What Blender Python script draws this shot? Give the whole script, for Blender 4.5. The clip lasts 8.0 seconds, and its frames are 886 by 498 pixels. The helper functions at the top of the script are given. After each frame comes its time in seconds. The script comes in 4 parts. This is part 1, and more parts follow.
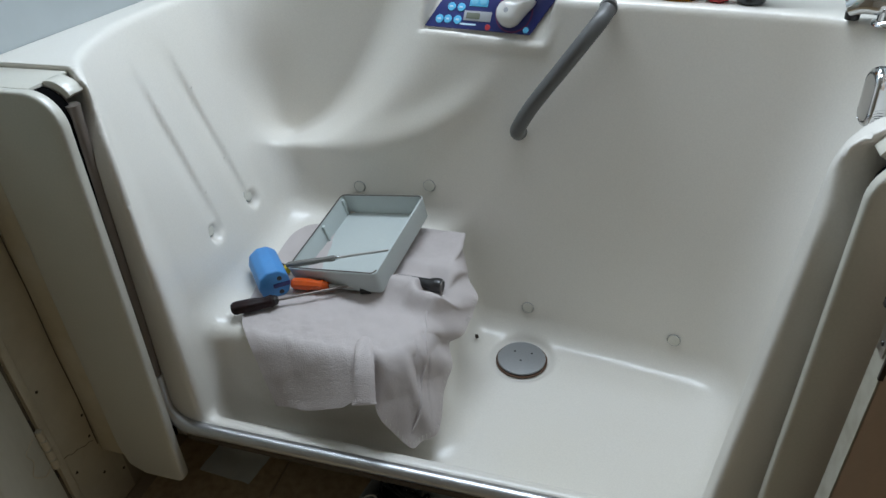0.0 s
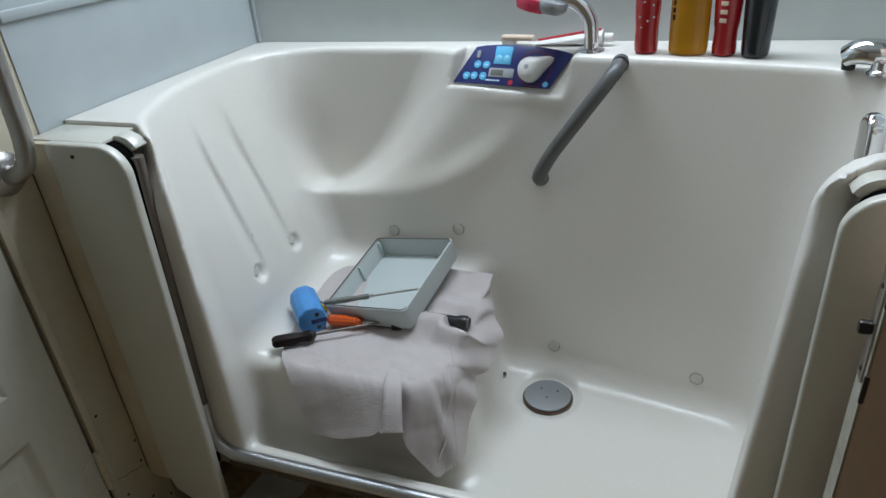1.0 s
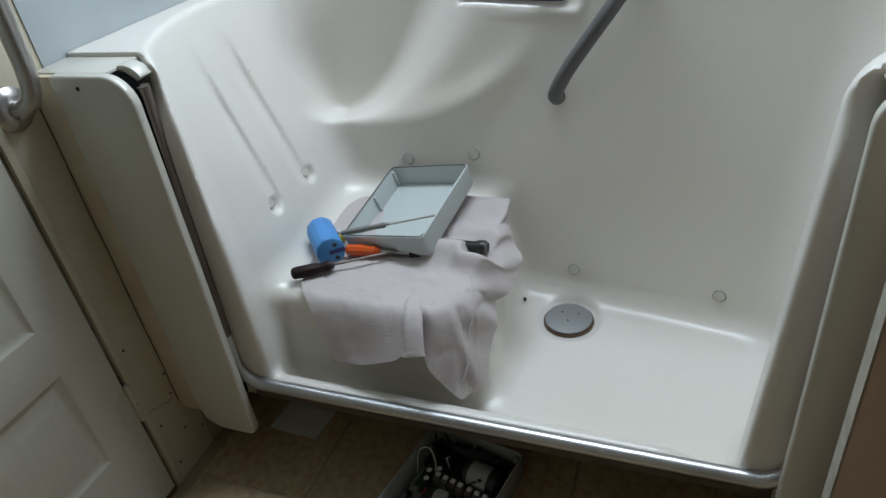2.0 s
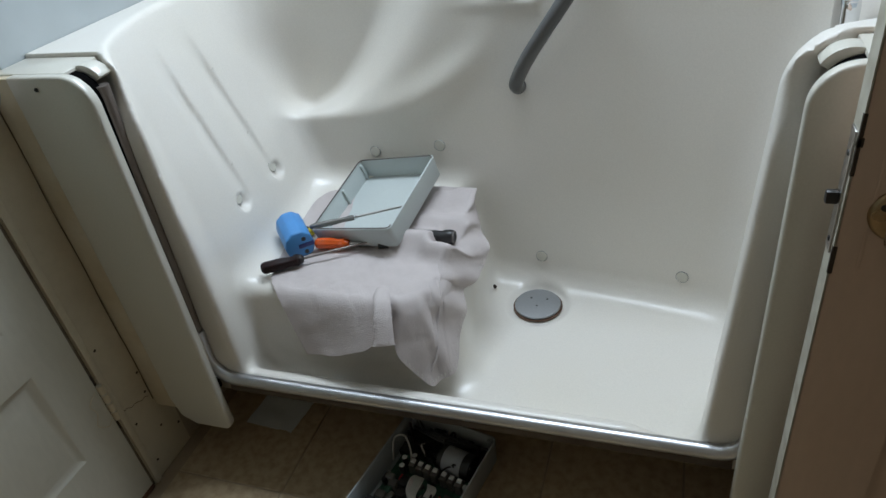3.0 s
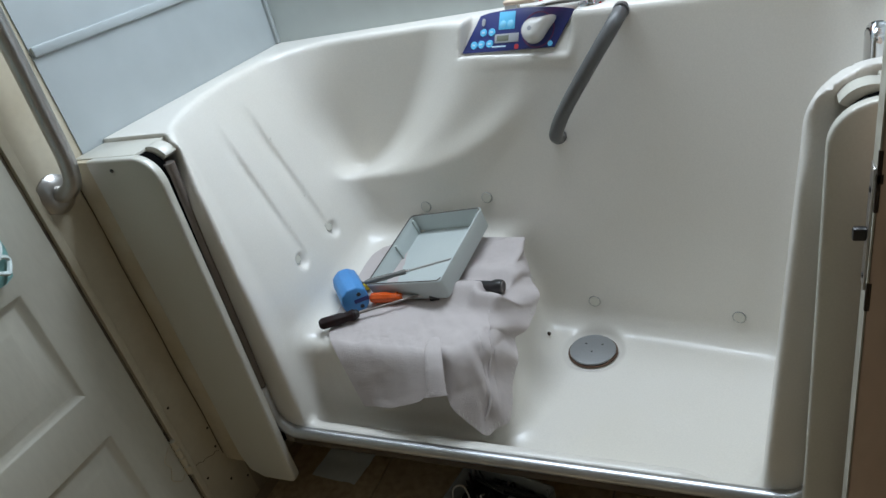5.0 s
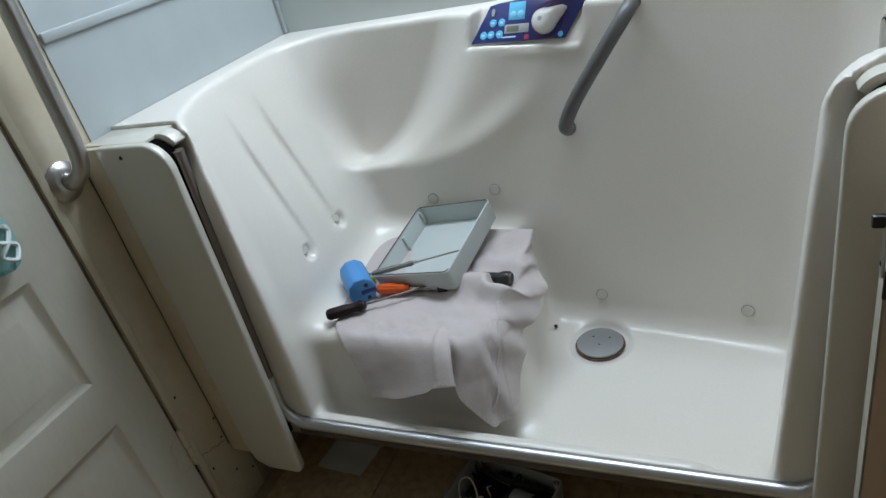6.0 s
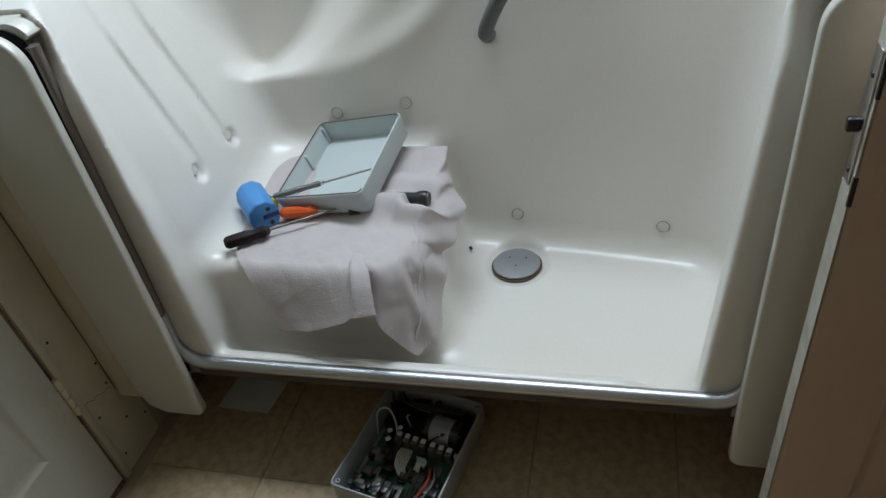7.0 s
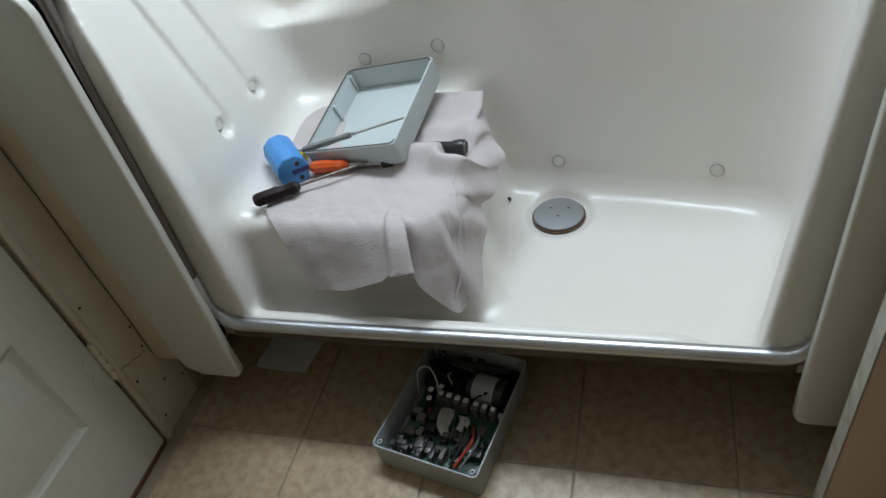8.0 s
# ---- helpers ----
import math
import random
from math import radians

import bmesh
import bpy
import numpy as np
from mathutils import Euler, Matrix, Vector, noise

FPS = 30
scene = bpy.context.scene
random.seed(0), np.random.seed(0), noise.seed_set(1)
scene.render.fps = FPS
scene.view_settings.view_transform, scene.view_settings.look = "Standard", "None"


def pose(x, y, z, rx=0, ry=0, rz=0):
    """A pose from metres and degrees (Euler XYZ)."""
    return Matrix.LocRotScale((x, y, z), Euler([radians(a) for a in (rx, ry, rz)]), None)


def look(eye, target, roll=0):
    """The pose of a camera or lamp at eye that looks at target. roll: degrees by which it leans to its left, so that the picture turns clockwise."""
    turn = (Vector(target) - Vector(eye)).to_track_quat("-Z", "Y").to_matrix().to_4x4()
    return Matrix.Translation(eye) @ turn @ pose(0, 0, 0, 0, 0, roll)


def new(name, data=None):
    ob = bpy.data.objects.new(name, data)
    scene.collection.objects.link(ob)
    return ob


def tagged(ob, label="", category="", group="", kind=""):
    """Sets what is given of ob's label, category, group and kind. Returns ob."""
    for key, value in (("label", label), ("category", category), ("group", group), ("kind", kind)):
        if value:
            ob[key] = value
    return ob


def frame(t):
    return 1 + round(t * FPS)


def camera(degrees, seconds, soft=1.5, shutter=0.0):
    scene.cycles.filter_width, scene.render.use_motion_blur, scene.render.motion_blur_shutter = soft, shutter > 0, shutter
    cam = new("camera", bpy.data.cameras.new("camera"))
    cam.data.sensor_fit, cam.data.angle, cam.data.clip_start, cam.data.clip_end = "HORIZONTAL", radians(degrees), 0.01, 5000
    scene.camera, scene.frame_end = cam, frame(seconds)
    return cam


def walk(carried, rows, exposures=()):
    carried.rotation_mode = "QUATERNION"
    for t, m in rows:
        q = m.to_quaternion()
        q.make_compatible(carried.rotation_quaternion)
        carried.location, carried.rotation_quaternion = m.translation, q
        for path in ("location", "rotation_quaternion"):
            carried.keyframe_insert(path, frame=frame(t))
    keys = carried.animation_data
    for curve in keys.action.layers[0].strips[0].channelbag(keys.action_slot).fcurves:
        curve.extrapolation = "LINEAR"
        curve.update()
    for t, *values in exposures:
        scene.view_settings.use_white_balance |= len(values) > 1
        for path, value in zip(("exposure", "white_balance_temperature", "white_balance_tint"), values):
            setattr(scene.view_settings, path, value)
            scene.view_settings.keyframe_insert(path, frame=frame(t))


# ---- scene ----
cam = camera(66.6, 8.0)
PATH = [
    (0, (0.888, -0.808, 1.36), (0.378, 0.789, 0.27), -2.8),
    (0.2, (0.8880, -0.8103, 1.3648), (0.4006, 0.6788, 0.2901), -2.94),
    (0.3, (0.8893, -0.8144, 1.3692), (0.3900, 0.6884, 0.3192), -2.71),
    (0.5, (0.896, -0.831, 1.377), (0.328, 0.799, 0.366), -3.2),
    (0.7, (0.9209, -0.8541, 1.3816), (0.3393, 0.6962, 0.4497), -3.76),
    (1, (0.967, -0.881, 1.386), (0.301, 0.746, 0.432), -5.0),
    (1.2, (0.9756, -0.8831, 1.3823), (0.3211, 0.6429, 0.4587), -6.11),
    (1.5, (0.978, -0.883, 1.369), (0.265, 0.683, 0.349), -7.3),
    (1.7, (0.9726, -0.8815, 1.3578), (0.2941, 0.5841, 0.3572), -7.89),
    (2, (0.965, -0.884, 1.346), (0.268, 0.636, 0.248), -8.3),
    (2.2, (0.973, -0.887, 1.34), (0.289, 0.63, 0.229), -8.2),
    (3.3, (1.025, -0.9, 1.35), (0.391, 0.63, 0.229), -9.5),
    (3.5, (1.046, -0.904, 1.35), (0.37, 0.635, 0.266), -10.8),
    (3.7, (1.0618, -0.9069, 1.3512), (0.3783, 0.5633, 0.3606), -11.82),
    (4, (1.072, -0.909, 1.359), (0.323, 0.633, 0.328), -13.0),
    (4.2, (1.0693, -0.9096, 1.3671), (0.3410, 0.5594, 0.4071), -13.54),
    (4.5, (1.063, -0.904, 1.373), (0.257, 0.636, 0.383), -14.4),
    (4.7, (1.066, -0.902, 1.368), (0.24, 0.635, 0.392), -14.7),
    (5.8, (1.056, -0.916, 1.368), (0.197, 0.613, 0.406), -14.7),
    (6, (1.048, -0.914, 1.357), (0.202, 0.615, 0.383), -14.5),
    (6.2, (1.0337, -0.9074, 1.3458), (0.2640, 0.5402, 0.3855), -13.75),
    (6.5, (1.003, -0.888, 1.335), (0.284, 0.632, 0.251), -11.5),
    (6.7, (0.9774, -0.8725, 1.3241), (0.3649, 0.5680, 0.2472), -10.24),
    (6.9, (0.9475, -0.8600, 1.3088), (0.4223, 0.5737, 0.1780), -9.03),
    (7, (0.931, -0.859, 1.3), (0.424, 0.647, 0.085), -10.0),
    (7.2, (0.8967, -0.8665, 1.2808), (0.4917, 0.5661, 0.1003), -10.27),
    (7.3, (0.8817, -0.8677, 1.2713), (0.4775, 0.5562, 0.0799), -11.62),
    (7.5, (0.866, -0.868, 1.26), (0.344, 0.595, 0.0), -12.6),
    (7.7, (0.8704, -0.8515, 1.2583), (0.3933, 0.5144, 0.0268), -12.03),
    (8, (0.89, -0.803, 1.263), (0.305, 0.586, -0.052), -14.1),
]

# ---- light ----
world = bpy.data.worlds.new("world")
scene.world = world
world.use_nodes = True
wn = world.node_tree.nodes
sky = wn.new("ShaderNodeTexSky")
sky.sky_type, sky.sun_disc = "NISHITA", False
sky.sun_elevation, sky.sun_rotation = radians(40), radians(120)
world.node_tree.links.new(sky.outputs[0], wn["Background"].inputs[0])
wn["Background"].inputs[1].default_value = 0.06


def area_lamp(name, at, target, sx, sy, watts, colour):
    data = bpy.data.lights.new(name, "AREA")
    data.shape, data.size, data.size_y, data.energy, data.color = "RECTANGLE", sx, sy, watts, colour
    ob = new(name, data)
    ob.matrix_world = look(at, target)
    return ob


# daylight of a high window in the back wall over the tub
area_lamp("window_light", (0.56, 0.640, 2.05), (0.56, 0.06, 1.30), 1.1, 0.46, 33.5, (0.75, 0.868, 1.0))
walk(cam, [(t, look(eye, target, roll)) for t, eye, target, roll in PATH], [(0.0, -0.12), (1.5, -0.10), (3.0, 0.05), (6.5, 0.0), (7.2, 0.08), (8.0, 0.25)])


# ---- materials ----
def material(name, colour, rough=0.5, metal=0.0, tint=None, scale=6.0, amount=0.5, bump=0.0, bump_scale=60.0,
             coat=0.0, rough_var=0.0, random=0.0, ior=1.5, transmission=0.0, stretch=(1, 1, 1)):
    """Principled material with a large stain noise towards tint, a fine grain, uneven gloss and fine relief."""
    mat = bpy.data.materials.new(name)
    mat.use_nodes = True
    nt = mat.node_tree
    n, li = nt.nodes, nt.links
    b = n["Principled BSDF"]
    b.inputs["Metallic"].default_value = metal
    b.inputs["IOR"].default_value = ior
    b.inputs["Coat Weight"].default_value = coat
    b.inputs["Coat Roughness"].default_value = 0.12
    b.inputs["Transmission Weight"].default_value = transmission
    co = n.new("ShaderNodeTexCoord")
    mp = n.new("ShaderNodeMapping")
    mp.inputs["Scale"].default_value = stretch
    li.new(co.outputs["Object"], mp.inputs[0])
    big = n.new("ShaderNodeTexNoise")
    big.inputs["Scale"].default_value, big.inputs["Detail"].default_value = scale, 5
    fine = n.new("ShaderNodeTexNoise")
    fine.inputs["Scale"].default_value, fine.inputs["Detail"].default_value = bump_scale, 3
    li.new(mp.outputs[0], big.inputs[0])
    li.new(mp.outputs[0], fine.inputs[0])
    ramp = n.new("ShaderNodeMapRange")
    ramp.inputs[1].default_value, ramp.inputs[2].default_value = 0.4, 0.72
    ramp.inputs[3].default_value, ramp.inputs[4].default_value = 0.0, amount
    li.new(big.outputs[0], ramp.inputs[0])
    mix = n.new("ShaderNodeMix")
    mix.data_type = "RGBA"
    mix.inputs[6].default_value = (*colour, 1)
    mix.inputs[7].default_value = (*(tint or [c * 0.8 for c in colour]), 1)
    li.new(ramp.outputs[0], mix.inputs[0])
    last = mix.outputs[2]
    hsv = n.new("ShaderNodeHueSaturation")
    val = n.new("ShaderNodeMapRange")
    val.inputs[3].default_value, val.inputs[4].default_value = 0.93, 1.07
    li.new(fine.outputs[0], val.inputs[0])
    vlast = val.outputs[0]
    if random:
        info = n.new("ShaderNodeObjectInfo")
        rv = n.new("ShaderNodeMapRange")
        rv.inputs[3].default_value, rv.inputs[4].default_value = 1 - random, 1 + random
        li.new(info.outputs["Random"], rv.inputs[0])
        mul = n.new("ShaderNodeMath")
        mul.operation = "MULTIPLY"
        li.new(vlast, mul.inputs[0])
        li.new(rv.outputs[0], mul.inputs[1])
        vlast = mul.outputs[0]
    li.new(vlast, hsv.inputs["Value"])
    li.new(last, hsv.inputs["Color"])
    li.new(hsv.outputs[0], b.inputs["Base Color"])
    rr = n.new("ShaderNodeMapRange")
    rr.inputs[3].default_value, rr.inputs[4].default_value = max(0.02, rough - rough_var), min(1, rough + rough_var)
    li.new(big.outputs[0], rr.inputs[0])
    li.new(rr.outputs[0], b.inputs["Roughness"])
    if bump:
        bp = n.new("ShaderNodeBump")
        bp.inputs["Strength"].default_value, bp.inputs["Distance"].default_value = 1.0, bump
        li.new(fine.outputs[0], bp.inputs["Height"])
        li.new(bp.outputs[0], b.inputs["Normal"])
    return mat


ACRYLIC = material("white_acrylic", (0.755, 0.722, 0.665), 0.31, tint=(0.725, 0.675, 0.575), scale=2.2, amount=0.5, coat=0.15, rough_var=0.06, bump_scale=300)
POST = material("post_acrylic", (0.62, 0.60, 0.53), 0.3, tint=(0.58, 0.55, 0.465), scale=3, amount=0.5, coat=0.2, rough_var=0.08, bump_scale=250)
# Side and back panels are one material; uneven light is put into their tones
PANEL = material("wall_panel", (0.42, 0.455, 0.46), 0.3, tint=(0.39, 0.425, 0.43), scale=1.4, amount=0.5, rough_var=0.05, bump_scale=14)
PANELB = material("wall_panel_back_tone", (0.50, 0.535, 0.515), 0.3, tint=(0.47, 0.50, 0.485), scale=1.4, rough_var=0.05, bump_scale=14)
# Flat black for the painted shade inside the door slots
SLOTSHADE = material("slot_shade_black", (0.004, 0.004, 0.004), 1.0, ior=1.05)
PAINT = material("cream_paint", (0.58, 0.52, 0.40), 0.45, tint=(0.46, 0.38, 0.26), scale=5, amount=0.6, bump=0.0004, bump_scale=70, rough_var=0.1)
DOORPAINT = material("door_paint", (0.54, 0.515, 0.435), 0.42, tint=(0.47, 0.435, 0.35), scale=4, amount=0.6, bump=0.0003, bump_scale=90, rough_var=0.1, stretch=(1, 1, 0.3))
# Copy of the door paint turned brown; the unlit face's shade is in the colour
DOORSHADE = material("shade_brown_door_paint", (0.60, 0.45, 0.35), 0.42, tint=(0.51, 0.375, 0.285), scale=4, amount=0.6, bump=0.0003, bump_scale=90, rough_var=0.1, stretch=(1, 1, 0.3))
CAULK = material("stained_caulk", (0.56, 0.48, 0.34), 0.55, tint=(0.62, 0.56, 0.44), scale=9, amount=0.9, bump=0.0008, bump_scale=60)
CEIL = material("ceiling_paint", (0.75, 0.74, 0.70), 0.8, bump=0.0006, bump_scale=120)
VINYL = material("vinyl_tile", (0.45, 0.345, 0.215), 0.42, tint=(0.29, 0.20, 0.115), scale=42, amount=0.85, bump=0.0008, bump_scale=110, rough_var=0.12, random=0.06)
GROUT = material("vinyl_joint", (0.33, 0.255, 0.17), 0.6, tint=(0.25, 0.185, 0.12), scale=15)
STEEL = material("brushed_steel", (0.50, 0.48, 0.46), 0.34, 1.0, scale=5, bump=0.0002, bump_scale=200, rough_var=0.08, stretch=(1, 1, 8))
CHROME = material("chrome", (0.75, 0.76, 0.78), 0.07, 1.0, scale=6, rough_var=0.04)
ALU = material("aluminium_trim", (0.60, 0.61, 0.63), 0.36, 1.0, tint=(0.42, 0.42, 0.43), scale=7, amount=0.7, rough_var=0.1, bump=0.0002, bump_scale=120)
SEAL = material("rubber_seal", (0.11, 0.10, 0.09), 0.5, tint=(0.2, 0.17, 0.14), scale=10)
GUIDE = material("door_guide_metal", (0.22, 0.19, 0.17), 0.4, 0.6, tint=(0.15, 0.12, 0.1), scale=8, rough_var=0.1)
# Rust brown, darkened further to hold the shade below the trim
LIP = material("rusty_shaded_trim_lip", (0.11, 0.085, 0.065), 0.6, 0.2, tint=(0.06, 0.04, 0.025), scale=14, amount=0.8)
BLACK = material("black_plastic", (0.018, 0.017, 0.017), 0.35, tint=(0.03, 0.026, 0.026), rough_var=0.1)
GREYBAR = material("grey_rail_plastic", (0.105, 0.105, 0.102), 0.42, tint=(0.08, 0.08, 0.078), scale=14, bump=0.0002, bump_scale=250)
DRAINM = material("drain_metal", (0.30, 0.31, 0.315), 0.5, 0.55, tint=(0.32, 0.32, 0.32), scale=25, bump=0.0002, bump_scale=200)
RUST = material("rust", (0.11, 0.06, 0.035), 0.8, tint=(0.1, 0.05, 0.03), scale=40, bump=0.0006)
CASE = material("dark_grey_enclosure_plastic", (0.38, 0.40, 0.40), 0.45, tint=(0.32, 0.34, 0.34), scale=9, amount=0.8, bump=0.0001, bump_scale=300)
LID = material("grey_enclosure_plastic", (0.50, 0.545, 0.53), 0.5, tint=(0.46, 0.5, 0.49), scale=8, bump=0.0001, bump_scale=300)
TOWEL = material("towel_cotton", (0.53, 0.475, 0.46), 0.95, tint=(0.46, 0.41, 0.395), scale=14, amount=0.6, bump=0.0014, bump_scale=420)
BLUE = material("blue_plastic", (0.07, 0.27, 0.60), 0.5, tint=(0.055, 0.22, 0.52), scale=20, bump=0.0003, bump_scale=200)
ORANGE = material("orange_plastic", (0.80, 0.12, 0.015), 0.22, tint=(0.65, 0.08, 0.01), scale=20, transmission=0.25)
DARKRED = material("dark_handle", (0.014, 0.007, 0.007), 0.45, ior=1.3, tint=(0.04, 0.012, 0.01), scale=30)
NAVY = material("navy_panel", (0.022, 0.03, 0.15), 0.3, tint=(0.018, 0.024, 0.12), scale=10)
CYAN = material("light_blue_print", (0.12, 0.50, 0.78), 0.35, tint=(0.10, 0.44, 0.72), scale=30)
CYANL = material("pale_blue_print", (0.22, 0.60, 0.84), 0.4)
PALE = material("pale_print", (0.55, 0.72, 0.85), 0.4)
KNOB = material("white_knob_plastic", (0.72, 0.71, 0.68), 0.25, tint=(0.66, 0.64, 0.6), coat=0.3)
LCD = material("lcd", (0.17, 0.18, 0.14), 0.25)
GREYP = material("grey_print", (0.35, 0.36, 0.38), 0.4)
REDP = material("red_print", (0.45, 0.03, 0.04), 0.4)
RINGP = material("dim_red_print", (0.12, 0.02, 0.09), 0.4)
REDB = material("red_bottle", (0.36, 0.008, 0.012), 0.22, tint=(0.38, 0.01, 0.015), scale=14, coat=0.3)
YELB = material("amber_bottle", (0.62, 0.30, 0.02), 0.12, tint=(0.5, 0.2, 0.01), scale=8, transmission=0.45, ior=1.4)
BLKB = material("dark_bottle", (0.012, 0.016, 0.02), 0.22, coat=0.3)
PINK = material("pink_plastic", (0.75, 0.07, 0.14), 0.2, transmission=0.35)
WHITEP = material("white_plastic", (0.76, 0.75, 0.73), 0.3)
BEIGEP = material("beige_plastic", (0.66, 0.52, 0.40), 0.4)
BRASS = material("aged_brass", (0.36, 0.26, 0.15), 0.3, 1.0, tint=(0.2, 0.14, 0.08), scale=30, amount=0.8, rough_var=0.12)
TEAL = material("teal_towel", (0.36, 0.62, 0.60), 0.95, tint=(0.30, 0.55, 0.53), scale=12, bump=0.0015, bump_scale=400)
TEALW = material("white_towel_pattern", (0.68, 0.76, 0.74), 0.95, bump=0.0015, bump_scale=400)
PCB = material("green_circuit_board", (0.025, 0.085, 0.05), 0.4, tint=(0.05, 0.12, 0.08), scale=60, amount=0.9)
WOOD = material("dark_wood", (0.12, 0.05, 0.025), 0.5, tint=(0.07, 0.03, 0.015), scale=20)
HALL = material("walkway_paint", (0.40, 0.335, 0.25), 0.6, bump=0.0004)
WIRE = material("white_wire", (0.62, 0.60, 0.55), 0.45)
REDW = material("red_wire", (0.45, 0.05, 0.03), 0.4)
PAPER = material("grey_paper", (0.62, 0.64, 0.62), 0.8, bump=0.0004)
DIRT = material("dark_dirt", (0.05, 0.035, 0.025), 0.9)

GAPDIRT = material("brown_joint_dirt", (0.17, 0.135, 0.09), 0.9, tint=(0.07, 0.05, 0.035), scale=18, amount=0.9)
DOOREDGE = material("pale_edge_paint", (0.52, 0.50, 0.42), 0.5, tint=(0.3, 0.27, 0.2), scale=30, amount=0.7)
GREYT = material("clear_grey_plastic", (0.24, 0.235, 0.22), 0.2, tint=(0.3, 0.28, 0.25), scale=20, transmission=0.3)
YELLOWP = material("yellow_plastic", (0.62, 0.45, 0.04), 0.35)


# ---- mesh helpers ----
def mesh_of(bm, name, mat, smooth=True, angle=40):
    bmesh.ops.recalc_face_normals(bm, faces=bm.faces[:])
    if smooth:
        for f in bm.faces:
            f.smooth = True
        for e in bm.edges:
            if len(e.link_faces) == 2 and e.calc_face_angle(0) > radians(angle):
                e.smooth = False
    me = bpy.data.meshes.new(name)
    bm.to_mesh(me)
    bm.free()
    me.materials.append(mat)
    return me


def thing(name, bm, mat, label, category, at=Matrix(), group="", kind=""):
    ob = new(name, mesh_of(bm, name, mat))
    ob.matrix_world = at
    return tagged(ob, label, category, group, kind)


def base(name, label, category, at=Matrix(), group="", kind=""):
    ob = new(name)
    ob.empty_display_size = 0.02
    ob.matrix_world = at
    return tagged(ob, label, category, group, kind)


def part(name, bm, mat, parent, label="", at=None):
    ob = new(name, mesh_of(bm, name, mat))
    ob.parent = parent
    if at is not None:
        ob.matrix_basis = at
    if label:
        ob["label"] = label
    return ob


def box(lo, hi, bevel=0.0, seg=2):
    bm = bmesh.new()
    c = [(a + b) / 2 for a, b in zip(lo, hi)]
    s = [b - a for a, b in zip(lo, hi)]
    bmesh.ops.create_cube(bm, size=1, matrix=Matrix.Translation(c) @ Matrix.Diagonal((*s, 1)))
    if bevel:
        bmesh.ops.bevel(bm, geom=bm.edges[:], offset=bevel, segments=seg, profile=0.5, affect="EDGES")
    return bm


def join(*bms):
    out = bmesh.new()
    for b in bms:
        me = bpy.data.meshes.new("tmp")
        b.to_mesh(me)
        b.free()
        out.from_mesh(me)
        bpy.data.meshes.remove(me)
    return out


def moved(bm, m):
    bmesh.ops.transform(bm, matrix=m, verts=bm.verts[:])
    return bm


def lathe(profile, seg=28, cap=True):
    """Turn a list of (radius, height) round z."""
    bm = bmesh.new()
    rings = [[bm.verts.new((r * math.cos(2 * math.pi * i / seg), r * math.sin(2 * math.pi * i / seg), h)) for i in range(seg)] for r, h in profile]
    for a, b in zip(rings, rings[1:]):
        for i in range(seg):
            bm.faces.new((a[i], a[(i + 1) % seg], b[(i + 1) % seg], b[i]))
    if cap:
        bm.faces.new(rings[0][::-1])
        bm.faces.new(rings[-1])
    return bm


def spline(points, steps=10):
    """Catmull-Rom through points."""
    pts = [Vector(p) for p in points]
    pts = [2 * pts[0] - pts[1], *pts, 2 * pts[-1] - pts[-2]]
    out = []
    for i in range(1, len(pts) - 2):
        a, b, c, d = pts[i - 1:i + 3]
        for k in range(steps):
            t = k / steps
            out.append(0.5 * (2 * b + (c - a) * t + (2 * a - 5 * b + 4 * c - d) * t * t + (3 * b - a - 3 * c + d) * t ** 3))
    out.append(pts[-2])
    return out


def tube(points, radius, seg=12, radii=None, flat=1.0):
    """A tube along points; flat squeezes the section across."""
    bm = bmesh.new()
    rings = []
    side = None
    for i, p in enumerate(points):
        d = (Vector(points[min(i + 1, len(points) - 1)]) - Vector(points[max(i - 1, 0)])).normalized()
        if side is None:
            side = d.orthogonal().normalized()
        side = (side - d * side.dot(d)).normalized()
        up = d.cross(side)
        r = radii[i] if radii else radius
        rings.append([bm.verts.new(Vector(p) + r * (math.cos(2 * math.pi * k / seg) * side + flat * math.sin(2 * math.pi * k / seg) * up)) for k in range(seg)])
    for a, b in zip(rings, rings[1:]):
        for k in range(seg):
            bm.faces.new((a[k], a[(k + 1) % seg], b[(k + 1) % seg], b[k]))
    bm.faces.new(rings[0][::-1])
    bm.faces.new(rings[-1])
    return bm


def prism(outline, depth, bevel=0.0, seg=2):
    """Extrude a flat outline of (x, y) from z = 0 to depth."""
    bm = bmesh.new()
    f = bm.faces.new([bm.verts.new((x, y, 0)) for x, y in outline])
    r = bmesh.ops.extrude_face_region(bm, geom=[f])
    vs = [v for v in r["geom"] if isinstance(v, bmesh.types.BMVert)]
    bmesh.ops.translate(bm, vec=(0, 0, depth), verts=vs)
    if bevel:
        bmesh.ops.bevel(bm, geom=bm.edges[:], offset=bevel, segments=seg, profile=0.5, affect="EDGES")
    return bm


def rounded(w, h, r, seg=6):
    """Outline of a rounded rectangle round the origin."""
    out = []
    for cx, cy, a0 in ((w / 2 - r, h / 2 - r, 0), (-w / 2 + r, h / 2 - r, 90), (-w / 2 + r, -h / 2 + r, 180), (w / 2 - r, -h / 2 + r, 270)):
        for k in range(seg + 1):
            a = radians(a0 + 90 * k / seg)
            out.append((cx + r * math.cos(a), cy + r * math.sin(a)))
    return out


